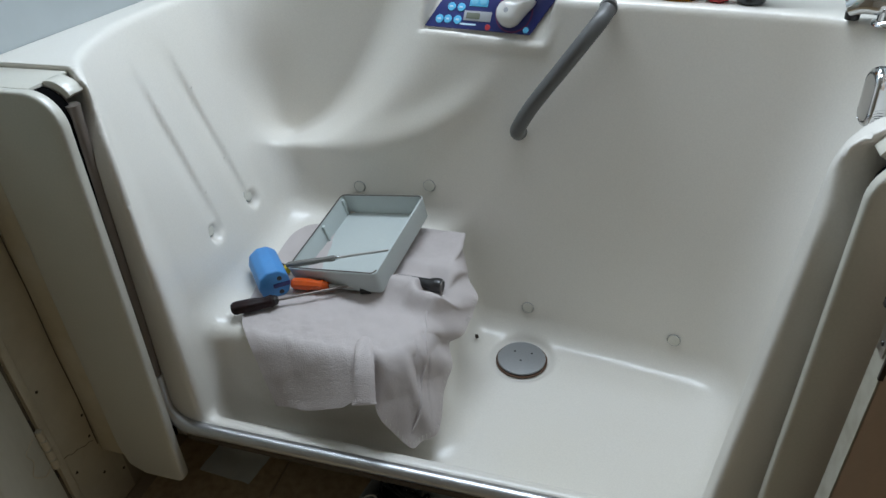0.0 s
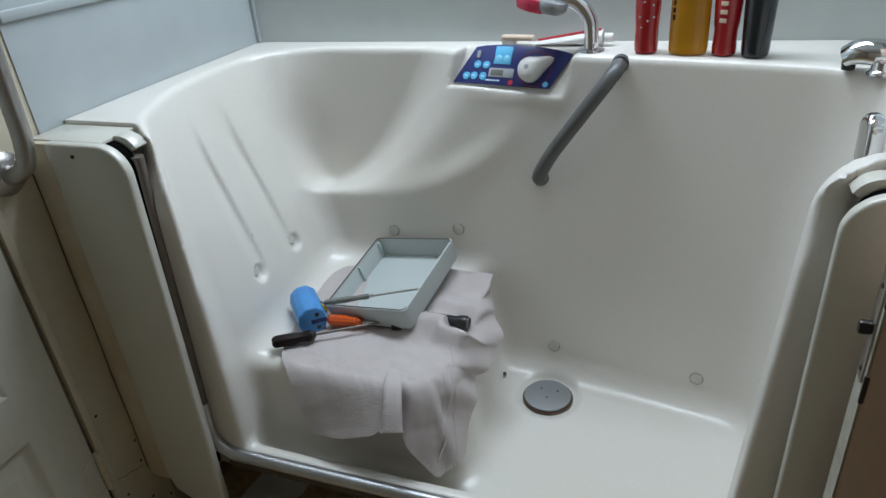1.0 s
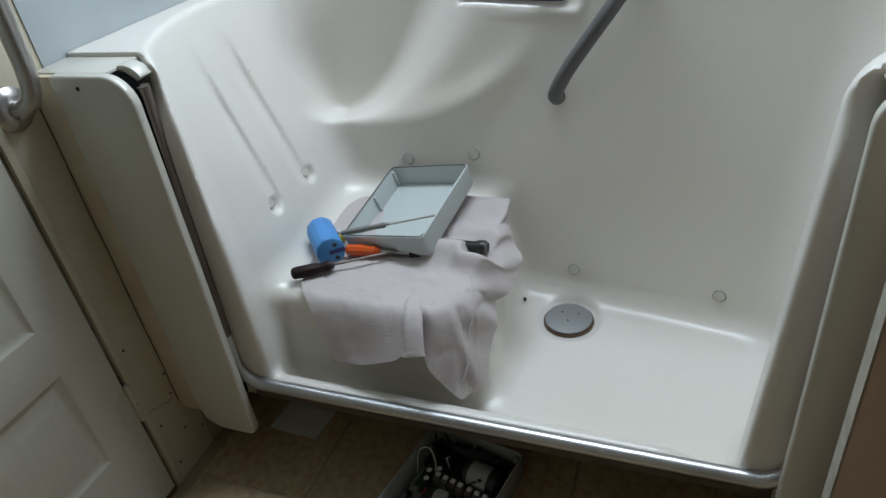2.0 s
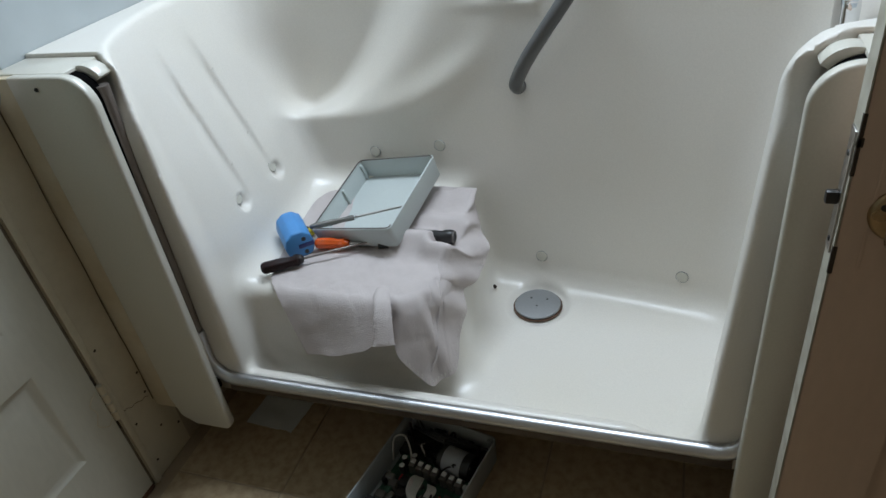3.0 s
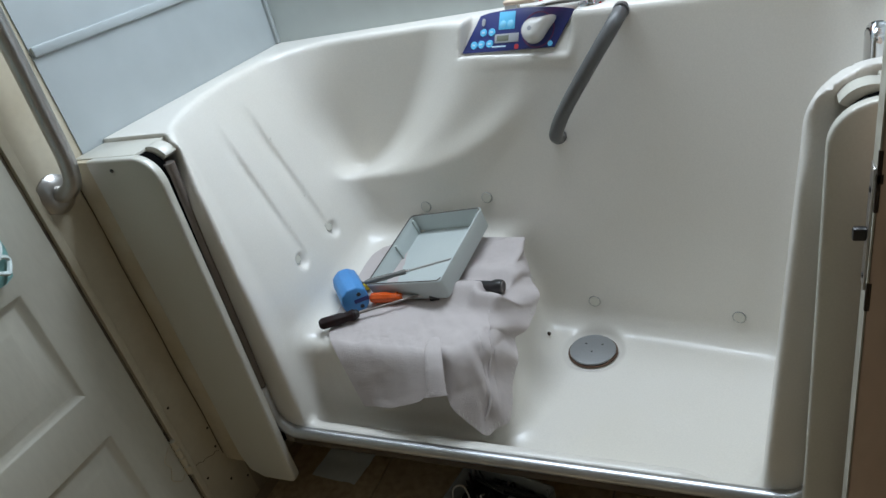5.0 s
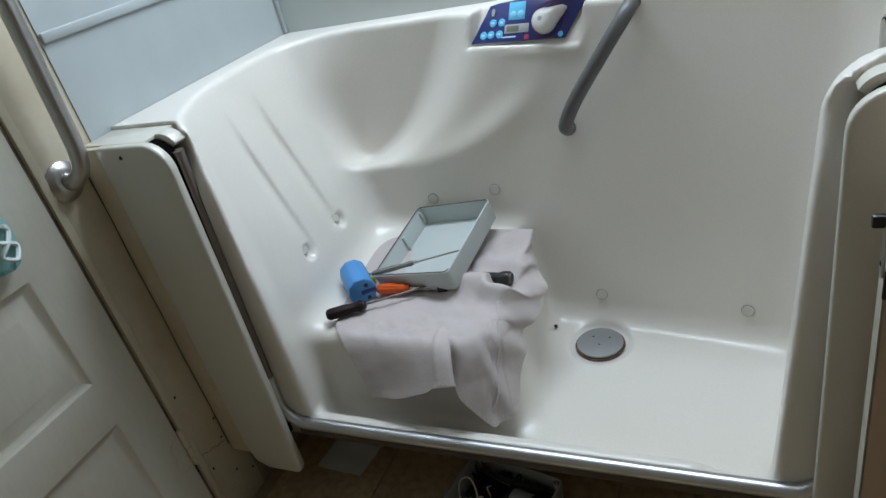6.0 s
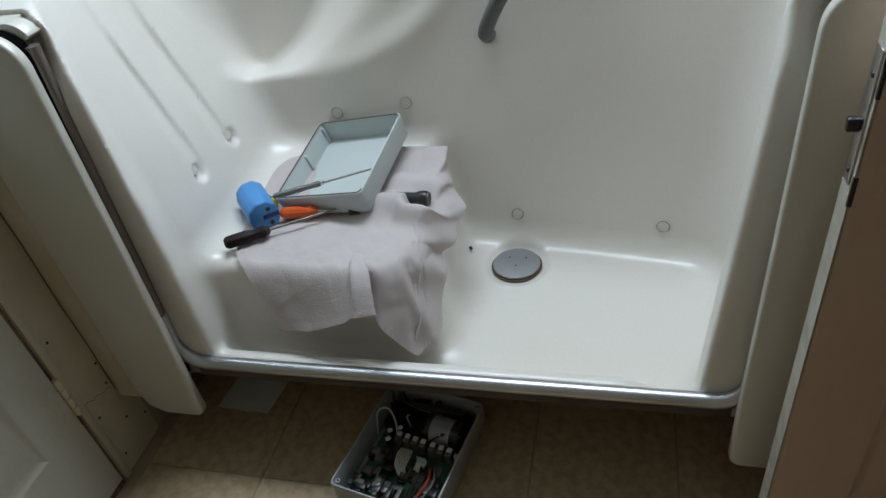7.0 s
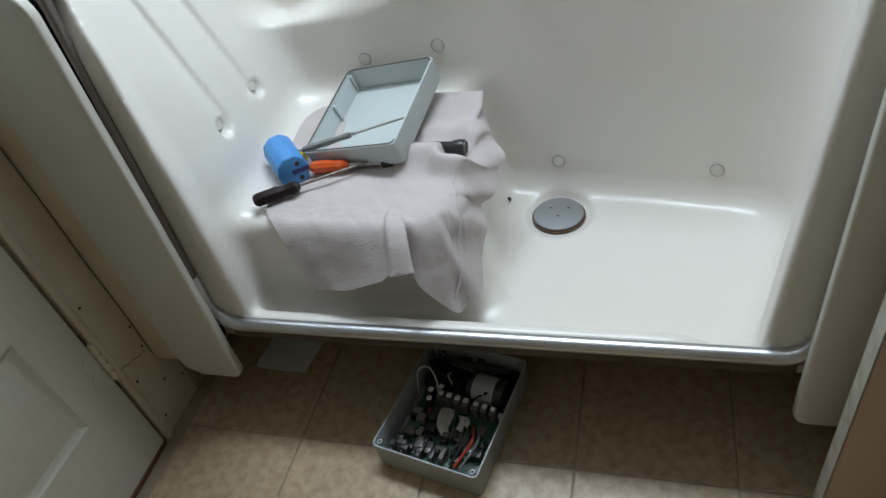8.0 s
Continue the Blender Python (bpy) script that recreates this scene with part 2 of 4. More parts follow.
def frame_at(origin, x_axis, y_axis):
    """Pose with the given x axis; z is square to x_axis and y_axis."""
    x = Vector(x_axis).normalized()
    z = x.cross(Vector(y_axis)).normalized()
    y = z.cross(x)
    return Matrix.Translation(origin) @ Matrix((x, y, z)).transposed().to_4x4()


# ---- room ----
LW, BW, RIM = -0.190, 0.738, 1.036   # left wall, back wall, tub rim
tagged(new("floor", mesh_of(box((-0.40, -1.9, -0.12), (2.1, 0.9, -0.0025)), "floor", GROUT)), "tan stone-look vinyl bathroom floor with thin joints", "floor", kind="structure")
tagged(new("ceiling", mesh_of(box((-0.40, -1.9, 2.42), (2.1, 0.9, 2.52)), "ceiling", CEIL)), "plain white painted ceiling", "ceiling", kind="structure")
tagged(new("wall_back", mesh_of(box((-0.40, BW, 0), (2.1, 0.9, 2.42)), "wall_back", PANELB)), "glossy wall panel behind the bathtub, fall of light put into its pale tone", "wall", kind="structure")
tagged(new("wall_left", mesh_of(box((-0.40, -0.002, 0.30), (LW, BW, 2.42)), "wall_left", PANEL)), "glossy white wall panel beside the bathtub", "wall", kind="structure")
tagged(new("wall_left_lower", mesh_of(box((-0.40, -0.002, 0), (LW - 0.003, BW, 0.30)), "wall_left_lower", HALL)), "bare dull wall below the tub's level", "wall", kind="structure")
tagged(new("wall_left_front", mesh_of(box((-0.40, -0.150, 0), (LW - 0.003, -0.002, 2.42), 0.0), "wall_left_front", PAINT)), "cream painted door jamb board with stains and screw holes", "wall", kind="structure")
tagged(new("wall_left_hall", mesh_of(box((-0.40, -1.9, 2.06), (LW - 0.003, -0.150, 2.42)), "wall_left_hall", HALL)), "dull painted wall over the door", "wall", kind="structure")
tagged(new("wall_left_rear", mesh_of(box((-0.40, -1.9, 0), (LW - 0.003, -0.93, 2.06)), "wall_left_rear", HALL)), "dull painted wall beside the door", "wall", kind="structure")
tagged(new("wall_left_outer", mesh_of(box((-0.46, -0.93, 0), (-0.40, -0.15, 2.06)), "wall_left_outer", HALL)), "painted wall behind the closed door", "wall", kind="structure")
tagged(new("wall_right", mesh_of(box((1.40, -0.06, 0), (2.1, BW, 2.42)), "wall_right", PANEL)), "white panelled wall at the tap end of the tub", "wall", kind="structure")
tagged(new("wall_right_hall", mesh_of(box((1.98, -1.9, 0), (2.1, -0.06, 2.42)), "wall_right_hall", HALL)), "dull painted side wall", "wall", kind="structure")
tagged(new("wall_front", mesh_of(box((-0.40, -2.0, 0), (2.1, -1.9, 2.42)), "wall_front", HALL)), "dull painted wall behind the walkway", "wall", kind="structure")

# trims of the wall panels
tagged(new("trim", mesh_of(box((LW, 0.0, 1.228), (LW + 0.008, BW - 0.02, 1.248), 0.003), "trim", PANEL)), "white horizontal wall panel joint strip", "trim", kind="structure")
tagged(new("trim_corner", mesh_of(box((LW, BW - 0.012, RIM + 0.001), (LW + 0.012, BW, 2.42), 0.003), "trim_corner", PANEL)), "white corner strip between wall panels", "trim", kind="structure")


# ---- bathtub shell ----
def smax(a, b, k):
    h = np.clip(k - np.abs(a - b), 0, None) / k
    return np.maximum(a, b) + h * h * k * 0.25


def smin(a, b, k):
    return -smax(-a, -b, k)


def step(a, b, x):
    t = np.clip((x - a) / (b - a), 0, 1)
    return t * t * (3 - 2 * t)


# control panel plane on the back rim
CP = [Vector(v) for v in ((0.409, 0.645, 0.959), (0.652, 0.598, 0.960), (0.701, 0.632, 1.028), (0.462, 0.680, 1.034))]
CPX = (CP[1] - CP[0]).normalized()
CPZ = CPX.cross((CP[3] - CP[0])).normalized()   # faces the bather
CPY = CPZ.cross(CPX)
CPC = sum(CP, Vector()) / 4


def groove(y, z, yc):
    """Depth of a recessed strip down the reclined end."""
    d = y - (yc + 0.05 * (0.98 - z))
    across = step(-0.05, 0.0, d) * (1 - step(0.0, 0.013, d))
    return (0.010 + 0.016 * np.clip((z - 0.6) / 0.35, 0, 1)) * 0.6 * across * step(0.57, 0.60, z) * (1 - step(0.82, 0.985, z))


def tub(p):
    """Signed distance, below zero inside the moulded shell."""
    x, y, z = p[:, 0], p[:, 1], p[:, 2]
    m = np.minimum(x, 1.188 - x)
    side = (0.056 - 0.026 * step(-0.02, 0.03, m)) * (1 - step(0.12, 0.20, m)) * step(0.89, 1.00, z)
    # rounded corners of the rim beside the doorway
    into = np.clip(m + 0.008, 0, 0.0775)
    drop = (0.078 - np.sqrt(0.078 ** 2 - into ** 2)) * (1 - step(0.07, 0.20, y))
    under = 0.250 - 0.078 * step(0.022, 0.045, y)
    outer = np.maximum.reduce([LW + 0.001 - x, x - 1.398, y - BW + 0.001, side - y, z - RIM + drop, under - z])
    # reclined end
    w = 1 - (np.clip(0.40 - y, 0, 0.4) / 0.40) ** 2
    left = (0.052 - 0.30 * (z - 0.46) * w + 0.024 * (1 - step(0.0, 0.11, y)) - groove(y, z, 0.275) - groove(y, z, 0.405)) - x
    # back, leaning out to the rim
    back = y - (0.556 - 0.15 * np.clip(x - 0.35, 0, None) ** 2 + 0.062 * (z - 0.30) / 0.73)
    edge = 0.677 + 1.0 * np.clip(x, 0, None) ** 3
    back = back + 0.013 * np.exp(-((z - edge + 0.010) / 0.045) ** 2) * step(-0.02, 0.14, x) * (1 - step(0.42, 0.62, x))
    crease = 0.655 + 0.2 * x + 2.2 * np.clip(x, 0, None) ** 2
    ledge = edge + (y - 0.566) / 0.098 * (crease - edge)
    slope = np.sqrt(1 + ((crease - edge) / 0.098) ** 2)
    recess = smax(y - 0.672, (ledge - z) / slope, 0.03)
    t = np.clip((y - 0.05) / 0.37, 0, 1)
    right = x - (1.074 + 0.066 * (z - 0.25) + (0.10 + 0.040 * step(0.3, 0.9, z)) * t * (1.8 - 0.8 * t))
    right = right - 0.095 * step(0.66, 0.98, z) * step(0.045, 0.12, y) * (1 - 0.85 * step(0.18, 0.42, y))
    low = 0.214 + 0.02 * np.clip(np.hypot(x - 0.68, y - 0.435) - 0.1, 0, 0.4) - z
    cav = smin(smax(left, back, 0.10), smax(left, recess, 0.06 + 0.15 * step(0.68, 1.0, z)), 0.012)
    cav = smax(cav, right, 0.12)
    cav = smax(cav, low, 0.065)
    # seat with its rounded front
    xs = 0.505 + 0.03 * np.sin(y * 9.0) + 0.22 * np.clip(0.42 - z, 0, 1)
    seat = smax(smax(x - xs, 0.112 - y, 0.09), z - 0.457 - 0.03 * step(0.3, 0.6, y), 0.045)
    cav = smax(cav, -seat, 0.06)
    # low dam behind the doorway
    dam = smax(y - 0.034, z - (0.286 - 0.022 * step(0.93, 1.02, x)), 0.02)
    cav = smax(cav, -dam, 0.025)
    # dish of the waste
    r = np.hypot(x - 0.681, y - 0.436)
    cav = smin(cav, smax(r - 0.072, 0.206 - z, 0.012), 0.02)
    # dishes round the jets of the reclined end
    for jy, jz in ((0.431, 0.601), (0.265, 0.604)):
        cav = smin(cav, np.sqrt((x - 0.026) ** 2 + (y - jy - 0.007) ** 2 + (z - jz + 0.010) ** 2) - 0.026, 0.006)
    shell = smax(outer, -cav, 0.015)
    # raised pad under the control panel
    q = p - np.array(CPC)
    u, v, n = q @ np.array(CPX), q @ np.array(CPY), q @ np.array(CPZ)
    pad = np.maximum.reduce([np.abs(u - 0.22 * v) - 0.142, np.abs(v + 0.012) - 0.052, np.abs(n + 0.056) - 0.043])
    pad = smax(pad, np.abs(v + 0.012) - 0.052, 0.02)
    shell = smin(shell, pad, 0.03)
    pocket = np.maximum.reduce([np.abs(u - 0.22 * v) - 0.139, -0.050 - v, v - 0.20, -0.004 - n, n - 0.30])
    return smax(shell, -pocket, 0.012)


def surface(f, lo, hi, h):
    """Surface of f = 0 on a grid of step h, its vertices slid onto the true surface."""
    ax = [np.arange(a, b + h, h) for a, b in zip(lo, hi)]
    nx, ny, nz = map(len, ax)
    g = np.stack(np.meshgrid(*ax, indexing="ij"), -1).reshape(-1, 3)
    v = np.concatenate([f(c) for c in np.array_split(g, 16)]).reshape(nx, ny, nz)
    s = v < 0
    cells = np.zeros((nx - 1, ny - 1, nz - 1), int)
    for dx in (0, 1):
        for dy in (0, 1):
            for dz in (0, 1):
                cells += s[dx:nx - 1 + dx, dy:ny - 1 + dy, dz:nz - 1 + dz]
    mixed = (cells > 0) & (cells < 8)
    index = np.full(mixed.shape, -1)
    index[mixed] = np.arange(mixed.sum())
    mid = (np.argwhere(mixed) + 0.5) * h + np.array(lo)
    p = mid.copy()
    for _ in range(6):
        d, e = f(p), 0.0008
        grad = np.stack([(f(p + e * np.eye(3)[k]) - f(p - e * np.eye(3)[k])) / (2 * e) for k in range(3)], -1)
        move = grad * (d / np.maximum((grad ** 2).sum(1), 0.25))[:, None]
        p = np.clip(p - np.clip(move, -h, h) * 0.8, mid - 0.62 * h, mid + 0.62 * h)
    faces = []
    for k in range(3):
        a, b = [i for i in range(3) if i != k]
        lo_s = [slice(None)] * 3
        hi_s = [slice(None)] * 3
        lo_s[k], hi_s[k] = slice(0, -1), slice(1, None)
        cut = s[tuple(lo_s)] != s[tuple(hi_s)]
        flip = s[tuple(lo_s)]
        at = np.argwhere(cut)
        at = at[(at[:, a] > 0) & (at[:, b] > 0) & (at[:, a] < v.shape[a] - 1) & (at[:, b] < v.shape[b] - 1)]
        corner = []
        for da, db in ((-1, -1), (0, -1), (0, 0), (-1, 0)):
            c = at.copy()
            c[:, a] += da
            c[:, b] += db
            corner.append(index[c[:, 0], c[:, 1], c[:, 2]])
        q = np.stack(corner, -1)
        turn = flip[at[:, 0], at[:, 1], at[:, 2]] ^ (k == 1)
        q[~turn] = q[~turn][:, ::-1]
        faces.append(q)
    return p, np.concatenate(faces)


tub_at, tub_faces = surface(tub, (-0.214, -0.020, 0.150), (1.42, 0.76, 1.070), 0.0064)
tub_mesh = bpy.data.meshes.new("bathtub")
tub_mesh.from_pydata(tub_at.tolist(), [], tub_faces.tolist())
tub_mesh.polygons.foreach_set("use_smooth", [True] * len(tub_mesh.polygons))
tub_mesh.materials.append(ACRYLIC)
bathtub = tagged(base("bathtub", "white moulded acrylic walk-in bathtub with a seat and its door open", "bathtub"))
shell = new("shell", tub_mesh)
shell.parent = bathtub

# door guide seals and the metal threshold trim
arc = lambda cx, cz, r, a0, a1, n=8: [(cx + r * math.cos(radians(a0 + (a1 - a0) * k / n)), -0.010, cz + r * math.sin(radians(a0 + (a1 - a0) * k / n))) for k in range(n + 1)]
trim_path = [(0.004, -0.010, 0.42), (0.002, -0.010, 0.37)] + arc(0.062, 0.340, 0.062, 180, 270) + [(0.3, -0.010, 0.278), (0.6, -0.010, 0.279), (0.9, -0.010, 0.280)] + arc(1.100, 0.338, 0.057, 270, 360) + [(1.158, -0.010, 0.38)]
part("threshold_trim", tube(trim_path, 0.0150, 14), ALU, bathtub, "dull silver metal threshold trim")
lip_path = [(p[0], -0.006, p[2] - 0.020) for p in trim_path[3:-2]]
part("threshold_lip", tube(lip_path, 0.008, 8), LIP, bathtub, "silver lower lip of the threshold")
# Added strip hides the pale shell edge; its dark brown stands for shade
part("shade_strip", box((0.030, -0.0085, 0.234), (1.135, -0.002, 0.270), 0.001), LIP, bathtub, "brown strip added under the threshold, shade put into its colour")
part("guide", tube([(0.030, -0.002, 0.996), (0.019, -0.003, 0.83), (0.009, -0.005, 0.55), (0.003, -0.009, 0.40)], 0.012, 12), GUIDE, bathtub, "grey-brown metal door guide")


def mirrored(bm, side):
    return bm if side < 0 else moved(bm, Matrix.Translation((1.188, 0, 0)) @ Matrix.Diagonal((-1, 1, 1, 1)))


TO_XZ = Matrix(((1, 0, 0, 0), (0, 0, -1, 0), (0, 1, 0, 0), (0, 0, 0, 1)))


def shoulder(hi, top, r, n=10):
    return [(hi - r + r * math.sin(radians(90 * k / n)), top - r + r * math.cos(radians(90 * k / n))) for k in range(n + 1)]


def front_plate(side):
    """Front sheet of a post: rounded shoulder, slightly tapered edge, rounded foot."""
    lo, hi = -0.130, 0.046
    a, b = (-0.010, -0.022) if side < 0 else (0.003, 0.007)
    f = -0.014 if side < 0 else 0.0
    outline = [(lo + 0.05, 0.150 + f), (lo + 0.012, 0.172 + f), (lo, 0.215), (lo, 1.030)] + shoulder(hi, 1.030, 0.056)
    outline += [(hi + a, 0.60), (hi + b, 0.24)]
    outline += [(hi + b - 0.022 + 0.022 * math.cos(radians(t)), 0.176 + f + 0.026 * math.sin(radians(t))) for t in range(0, -91, -15)]
    return moved(prism(outline, 0.022, 0.006, 3), Matrix.Translation((0, -0.030, 0)) @ TO_XZ)


def hook():
    outer, inner = shoulder(0.036, 1.032, 0.040)[:8], shoulder(0.023, 1.018, 0.028)[:8]
    outline = [(-0.0142, 1.014), (-0.0142, 1.031)] + outer + inner[::-1]
    return moved(prism(outline, 0.031, 0.0015, 2), Matrix.Translation((0, 0.030, 0)) @ TO_XZ)


# Solid black fill in place of the shade down in the slot
def slot_shade_fill():
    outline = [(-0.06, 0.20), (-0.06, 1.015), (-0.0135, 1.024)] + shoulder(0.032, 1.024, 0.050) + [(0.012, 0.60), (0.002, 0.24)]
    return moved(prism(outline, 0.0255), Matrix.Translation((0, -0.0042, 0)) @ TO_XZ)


for side in (-1, 1):
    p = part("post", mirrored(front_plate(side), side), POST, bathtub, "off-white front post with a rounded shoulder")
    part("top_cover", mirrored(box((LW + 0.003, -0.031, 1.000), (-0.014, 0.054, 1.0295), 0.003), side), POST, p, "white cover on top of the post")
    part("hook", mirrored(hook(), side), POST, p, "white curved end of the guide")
    part("slot", mirrored(slot_shade_fill(), side), SLOTSHADE, p, "black fill standing for the shade in the door slot")
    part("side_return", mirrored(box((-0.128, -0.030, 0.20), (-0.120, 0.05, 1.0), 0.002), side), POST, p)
part("screw", moved(lathe([(0.0, 0.0), (0.004, 0.0), (0.0035, 0.002), (0.0, 0.0022)], 12, False), pose(-0.066, -0.052, 1.008, 90, 0, 0)), BLACK, bathtub)

# waste, jets and the bolt
part("waste_ring", moved(lathe([(0.0, 0.0), (0.0635, 0.0), (0.0635, 0.003), (0.0, 0.003)], 40, False), pose(0.681, 0.436, 0.2075)), RUST, bathtub, "rusty edge round the waste")
waste = part("waste_cover", moved(lathe([(0.0, 0.002), (0.057, 0.002), (0.0595, 0.005), (0.058, 0.0080), (0.050, 0.0092), (0.0, 0.0098)], 44, False), pose(0.681, 0.436, 0.2095)), DRAINM, bathtub, "grey metal waste cover with screw holes")
for a, b in ((-0.02, 0.018), (0.022, 0.018), (0.0, -0.012)):
    part("hole", moved(lathe([(0.0, 0), (0.0027, 0), (0.0027, 0.0012), (0.0, 0.0012)], 10, False), pose(0.681 + a, 0.436 + b, 0.2184)), BLACK, waste)


def jet(at, normal, mat):
    n = Vector(normal).normalized()
    for k in range(90):
        q = Vector(at) + n * (0.001 * k - 0.03)
        if tub(np.array([q]))[0] > 0:
            break
    m = Matrix.Translation(q + n * 0.0012) @ Vector(normal).to_track_quat("Z", "Y").to_matrix().to_4x4()
    j = part("jet", moved(lathe([(0.0, -0.004), (0.0145, -0.004), (0.0145, 0.000), (0.0130, 0.0020), (0.0105, 0.0018), (0.0, 0.0028)], 24, False), m), mat, bathtub, "round white water jet")
    part("jet_ring", moved(lathe([(0.0144, -0.003), (0.0152, 0.0004), (0.0144, 0.0010)], 24, False), m), DRAINM, j)


for at, nrm in (((0.233, 0.580, 0.572), (0, -1, 0.1)), ((0.418, 0.571, 0.595), (0, -1, 0.1)), ((0.010, 0.431, 0.601), (1, 0, 0.3)), ((0.013, 0.265, 0.604), (1, 0, 0.3)),
                ((0.676, 0.542, 0.295), (0, -1, 0.12)), ((1.030, 0.491, 0.301), (-0.2, -1, 0.1))):
    jet(at, nrm, POST)
part("bolt", moved(lathe([(0, 0), (0.006, 0), (0.005, 0.004), (0, 0.005)], 10, False), pose(0.556, 0.475, 0.228, 0, 60, 0)), DIRT, bathtub, "small dark bolt head")

# grab rail on the tub's back
rail = base("grab_rail", "grey plastic grab rail fixed slanting on the tub's back", "grab rail")
bar_path = spline([(0.636, 0.572, 0.752), (0.640, 0.545, 0.775), (0.672, 0.528, 0.835), (0.735, 0.526, 0.925), (0.790, 0.545, 1.000), (0.806, 0.580, 1.022)], 8)
part("bar", tube(bar_path, 0.0165, 16), GREYBAR, rail)
for q in (bar_path[0], bar_path[-1]):
    part("end_cap", moved(lathe([(0.0, 0), (0.019, 0), (0.017, 0.012), (0.0, 0.014)], 20, False), Matrix.Translation(q + Vector((0, 0.012, 0))) @ pose(0, 0, 0, 90, 0, 0)), GREYBAR, rail)


# ---- enclosure base and its lid ----
def tray(w, l, h, wall, floor_t):
    """Open rectangular tray with rounded corners, mouth up, base at z = 0."""
    bm = bmesh.new()
    def ring(ww, ll, r, z):
        return [bm.verts.new((x, y, z)) for x, y in rounded(ww, ll, r, 4)]
    loops = [ring(w - 0.008, l - 0.008, 0.010, 0), ring(w - 0.004, l - 0.004, 0.012, 0.003), ring(w, l, 0.012, h - 0.001), ring(w - 0.002, l - 0.002, 0.011, h),
             ring(w - 2 * wall + 0.001, l - 2 * wall + 0.001, 0.009, h), ring(w - 2 * wall, l - 2 * wall, 0.009, h - 0.001), ring(w - 2 * wall - 0.004, l - 2 * wall - 0.004, 0.008, floor_t)]
    for a, b in zip(loops, loops[1:]):
        for i in range(len(a)):
            bm.faces.new((a[i], a[(i + 1) % len(a)], b[(i + 1) % len(a)], b[i]))
    bm.faces.new(loops[0][::-1])
    bm.faces.new(loops[-1])
    return bm


lid_x, lid_y = Vector((0.230, -0.030, 0.038)), Vector((0.043, 0.262, 0.052))
lid_at = frame_at((0.290, 0.412, 0.548), lid_x, lid_y) @ pose(0, 0, -0.058)
lid = thing("enclosure_lid", tray(0.236, 0.276, 0.058, 0.004, 0.004), LID, "pale grey plastic enclosure lid lying open side up on the towel", "box lid", lid_at)
for sx in (-1, 1):
    for yy in (-0.11, 0.02, 0.124):
        part("rib", box((sx * 0.114 - 0.004 - sx * 0.003, yy - 0.004, 0.004), (sx * 0.114 + 0.004 - sx * 0.003, yy + 0.004, 0.050), 0.0015), LID, lid)
part("gasket", tube([Vector((x, y, 0.0585)) for x, y in rounded(0.229, 0.269, 0.011, 4)], 0.0017, 6), SEAL, lid, "thin dark gasket line")

base_at = pose(0.494, -0.020, 0.0, 0, 0, -11.5)
enclosure = thing("control_box", tray(0.240, 0.300, 0.075, 0.004, 0.004), CASE, "grey plastic control box full of electronics on the floor", "control box", base_at)

# ---- doors ----
def panel_door(w, h, t, mat, panels, name, parent_label, at, kind, cat="door"):
    """Door leaf in its local xz plane, front face at y = 0, with raised and fielded panels."""
    ob = base(name, parent_label, cat, at, kind=kind)
    xs = sorted({0.0, w, *[p[0] for p in panels], *[p[2] for p in panels]})
    zs = sorted({0.0, h, *[p[1] for p in panels], *[p[3] for p in panels]})
    bm = bmesh.new()
    inside = lambda x, z: any(p[0] < x < p[2] and p[1] < z < p[3] for p in panels)
    grid = {}
    def vert(x, z):
        return grid.setdefault((x, z), bm.verts.new((x, 0, z)))
    for a, b in zip(xs, xs[1:]):
        for c, d in zip(zs, zs[1:]):
            if not inside((a + b) / 2, (c + d) / 2):
                bm.faces.new((vert(a, c), vert(b, c), vert(b, d), vert(a, d)))
    for x0, z0, x1, z1 in panels:
        last = None
        for inset, y in ((0, 0), (0.004, 0.003), (0.016, 0.0115), (0.022, 0.0115), (0.052, 0.0035), (0.056, 0.003)):
            ring = [bm.verts.new((x, y, z)) for x, z in ((x0 + inset, z0 + inset), (x1 - inset, z0 + inset), (x1 - inset, z1 - inset), (x0 + inset, z1 - inset))]
            if last:
                for i in range(4):
                    bm.faces.new((last[i], last[(i + 1) % 4], ring[(i + 1) % 4], ring[i]))
            last = ring
        bm.faces.new(last)
    bmesh.ops.remove_doubles(bm, verts=bm.verts[:], dist=0.0001)
    bm2 = box((0, 0.013, 0), (w, t, h))
    side = join(box((0, 0.0, 0), (0.0008, 0.0125, h)), box((w - 0.0008, 0.0, 0), (w, 0.0125, h)), box((0, 0.0, h - 0.0008), (w, 0.0125, h)))
    part("leaf", join(bm, bm2, side), mat, ob)
    return ob


# door in the left wall, its hinges beside the tub
left_door = panel_door(0.755, 2.03, 0.035, DOORPAINT,
                       [(0.100, 0.215, 0.345, 0.480), (0.410, 0.215, 0.655, 0.480), (0.100, 0.588, 0.345, 0.848), (0.410, 0.588, 0.655, 0.848),
                        (0.100, 0.98, 0.345, 1.86), (0.410, 0.98, 0.655, 1.86)], "door_1", "off-white painted panelled door, closed, with worn hinges",
                       frame_at((LW, -0.160 - 0.755, 0.012), (0, 1, 0), (-1, 0, 0)), "structure")
right_door = panel_door(0.78, 2.03, 0.036, DOORSHADE,
                        [(0.115, 0.20, 0.35, 0.62), (0.43, 0.20, 0.665, 0.62), (0.115, 0.70, 0.35, 0.90), (0.43, 0.70, 0.665, 0.90), (0.115, 1.07, 0.35, 1.86), (0.43, 1.07, 0.665, 1.86)],
                        "door_2", "panelled door standing open with a brass knob, shade put into its brown", pose(1.185, -0.142, 0.010, 0, 0, 0), "structure")
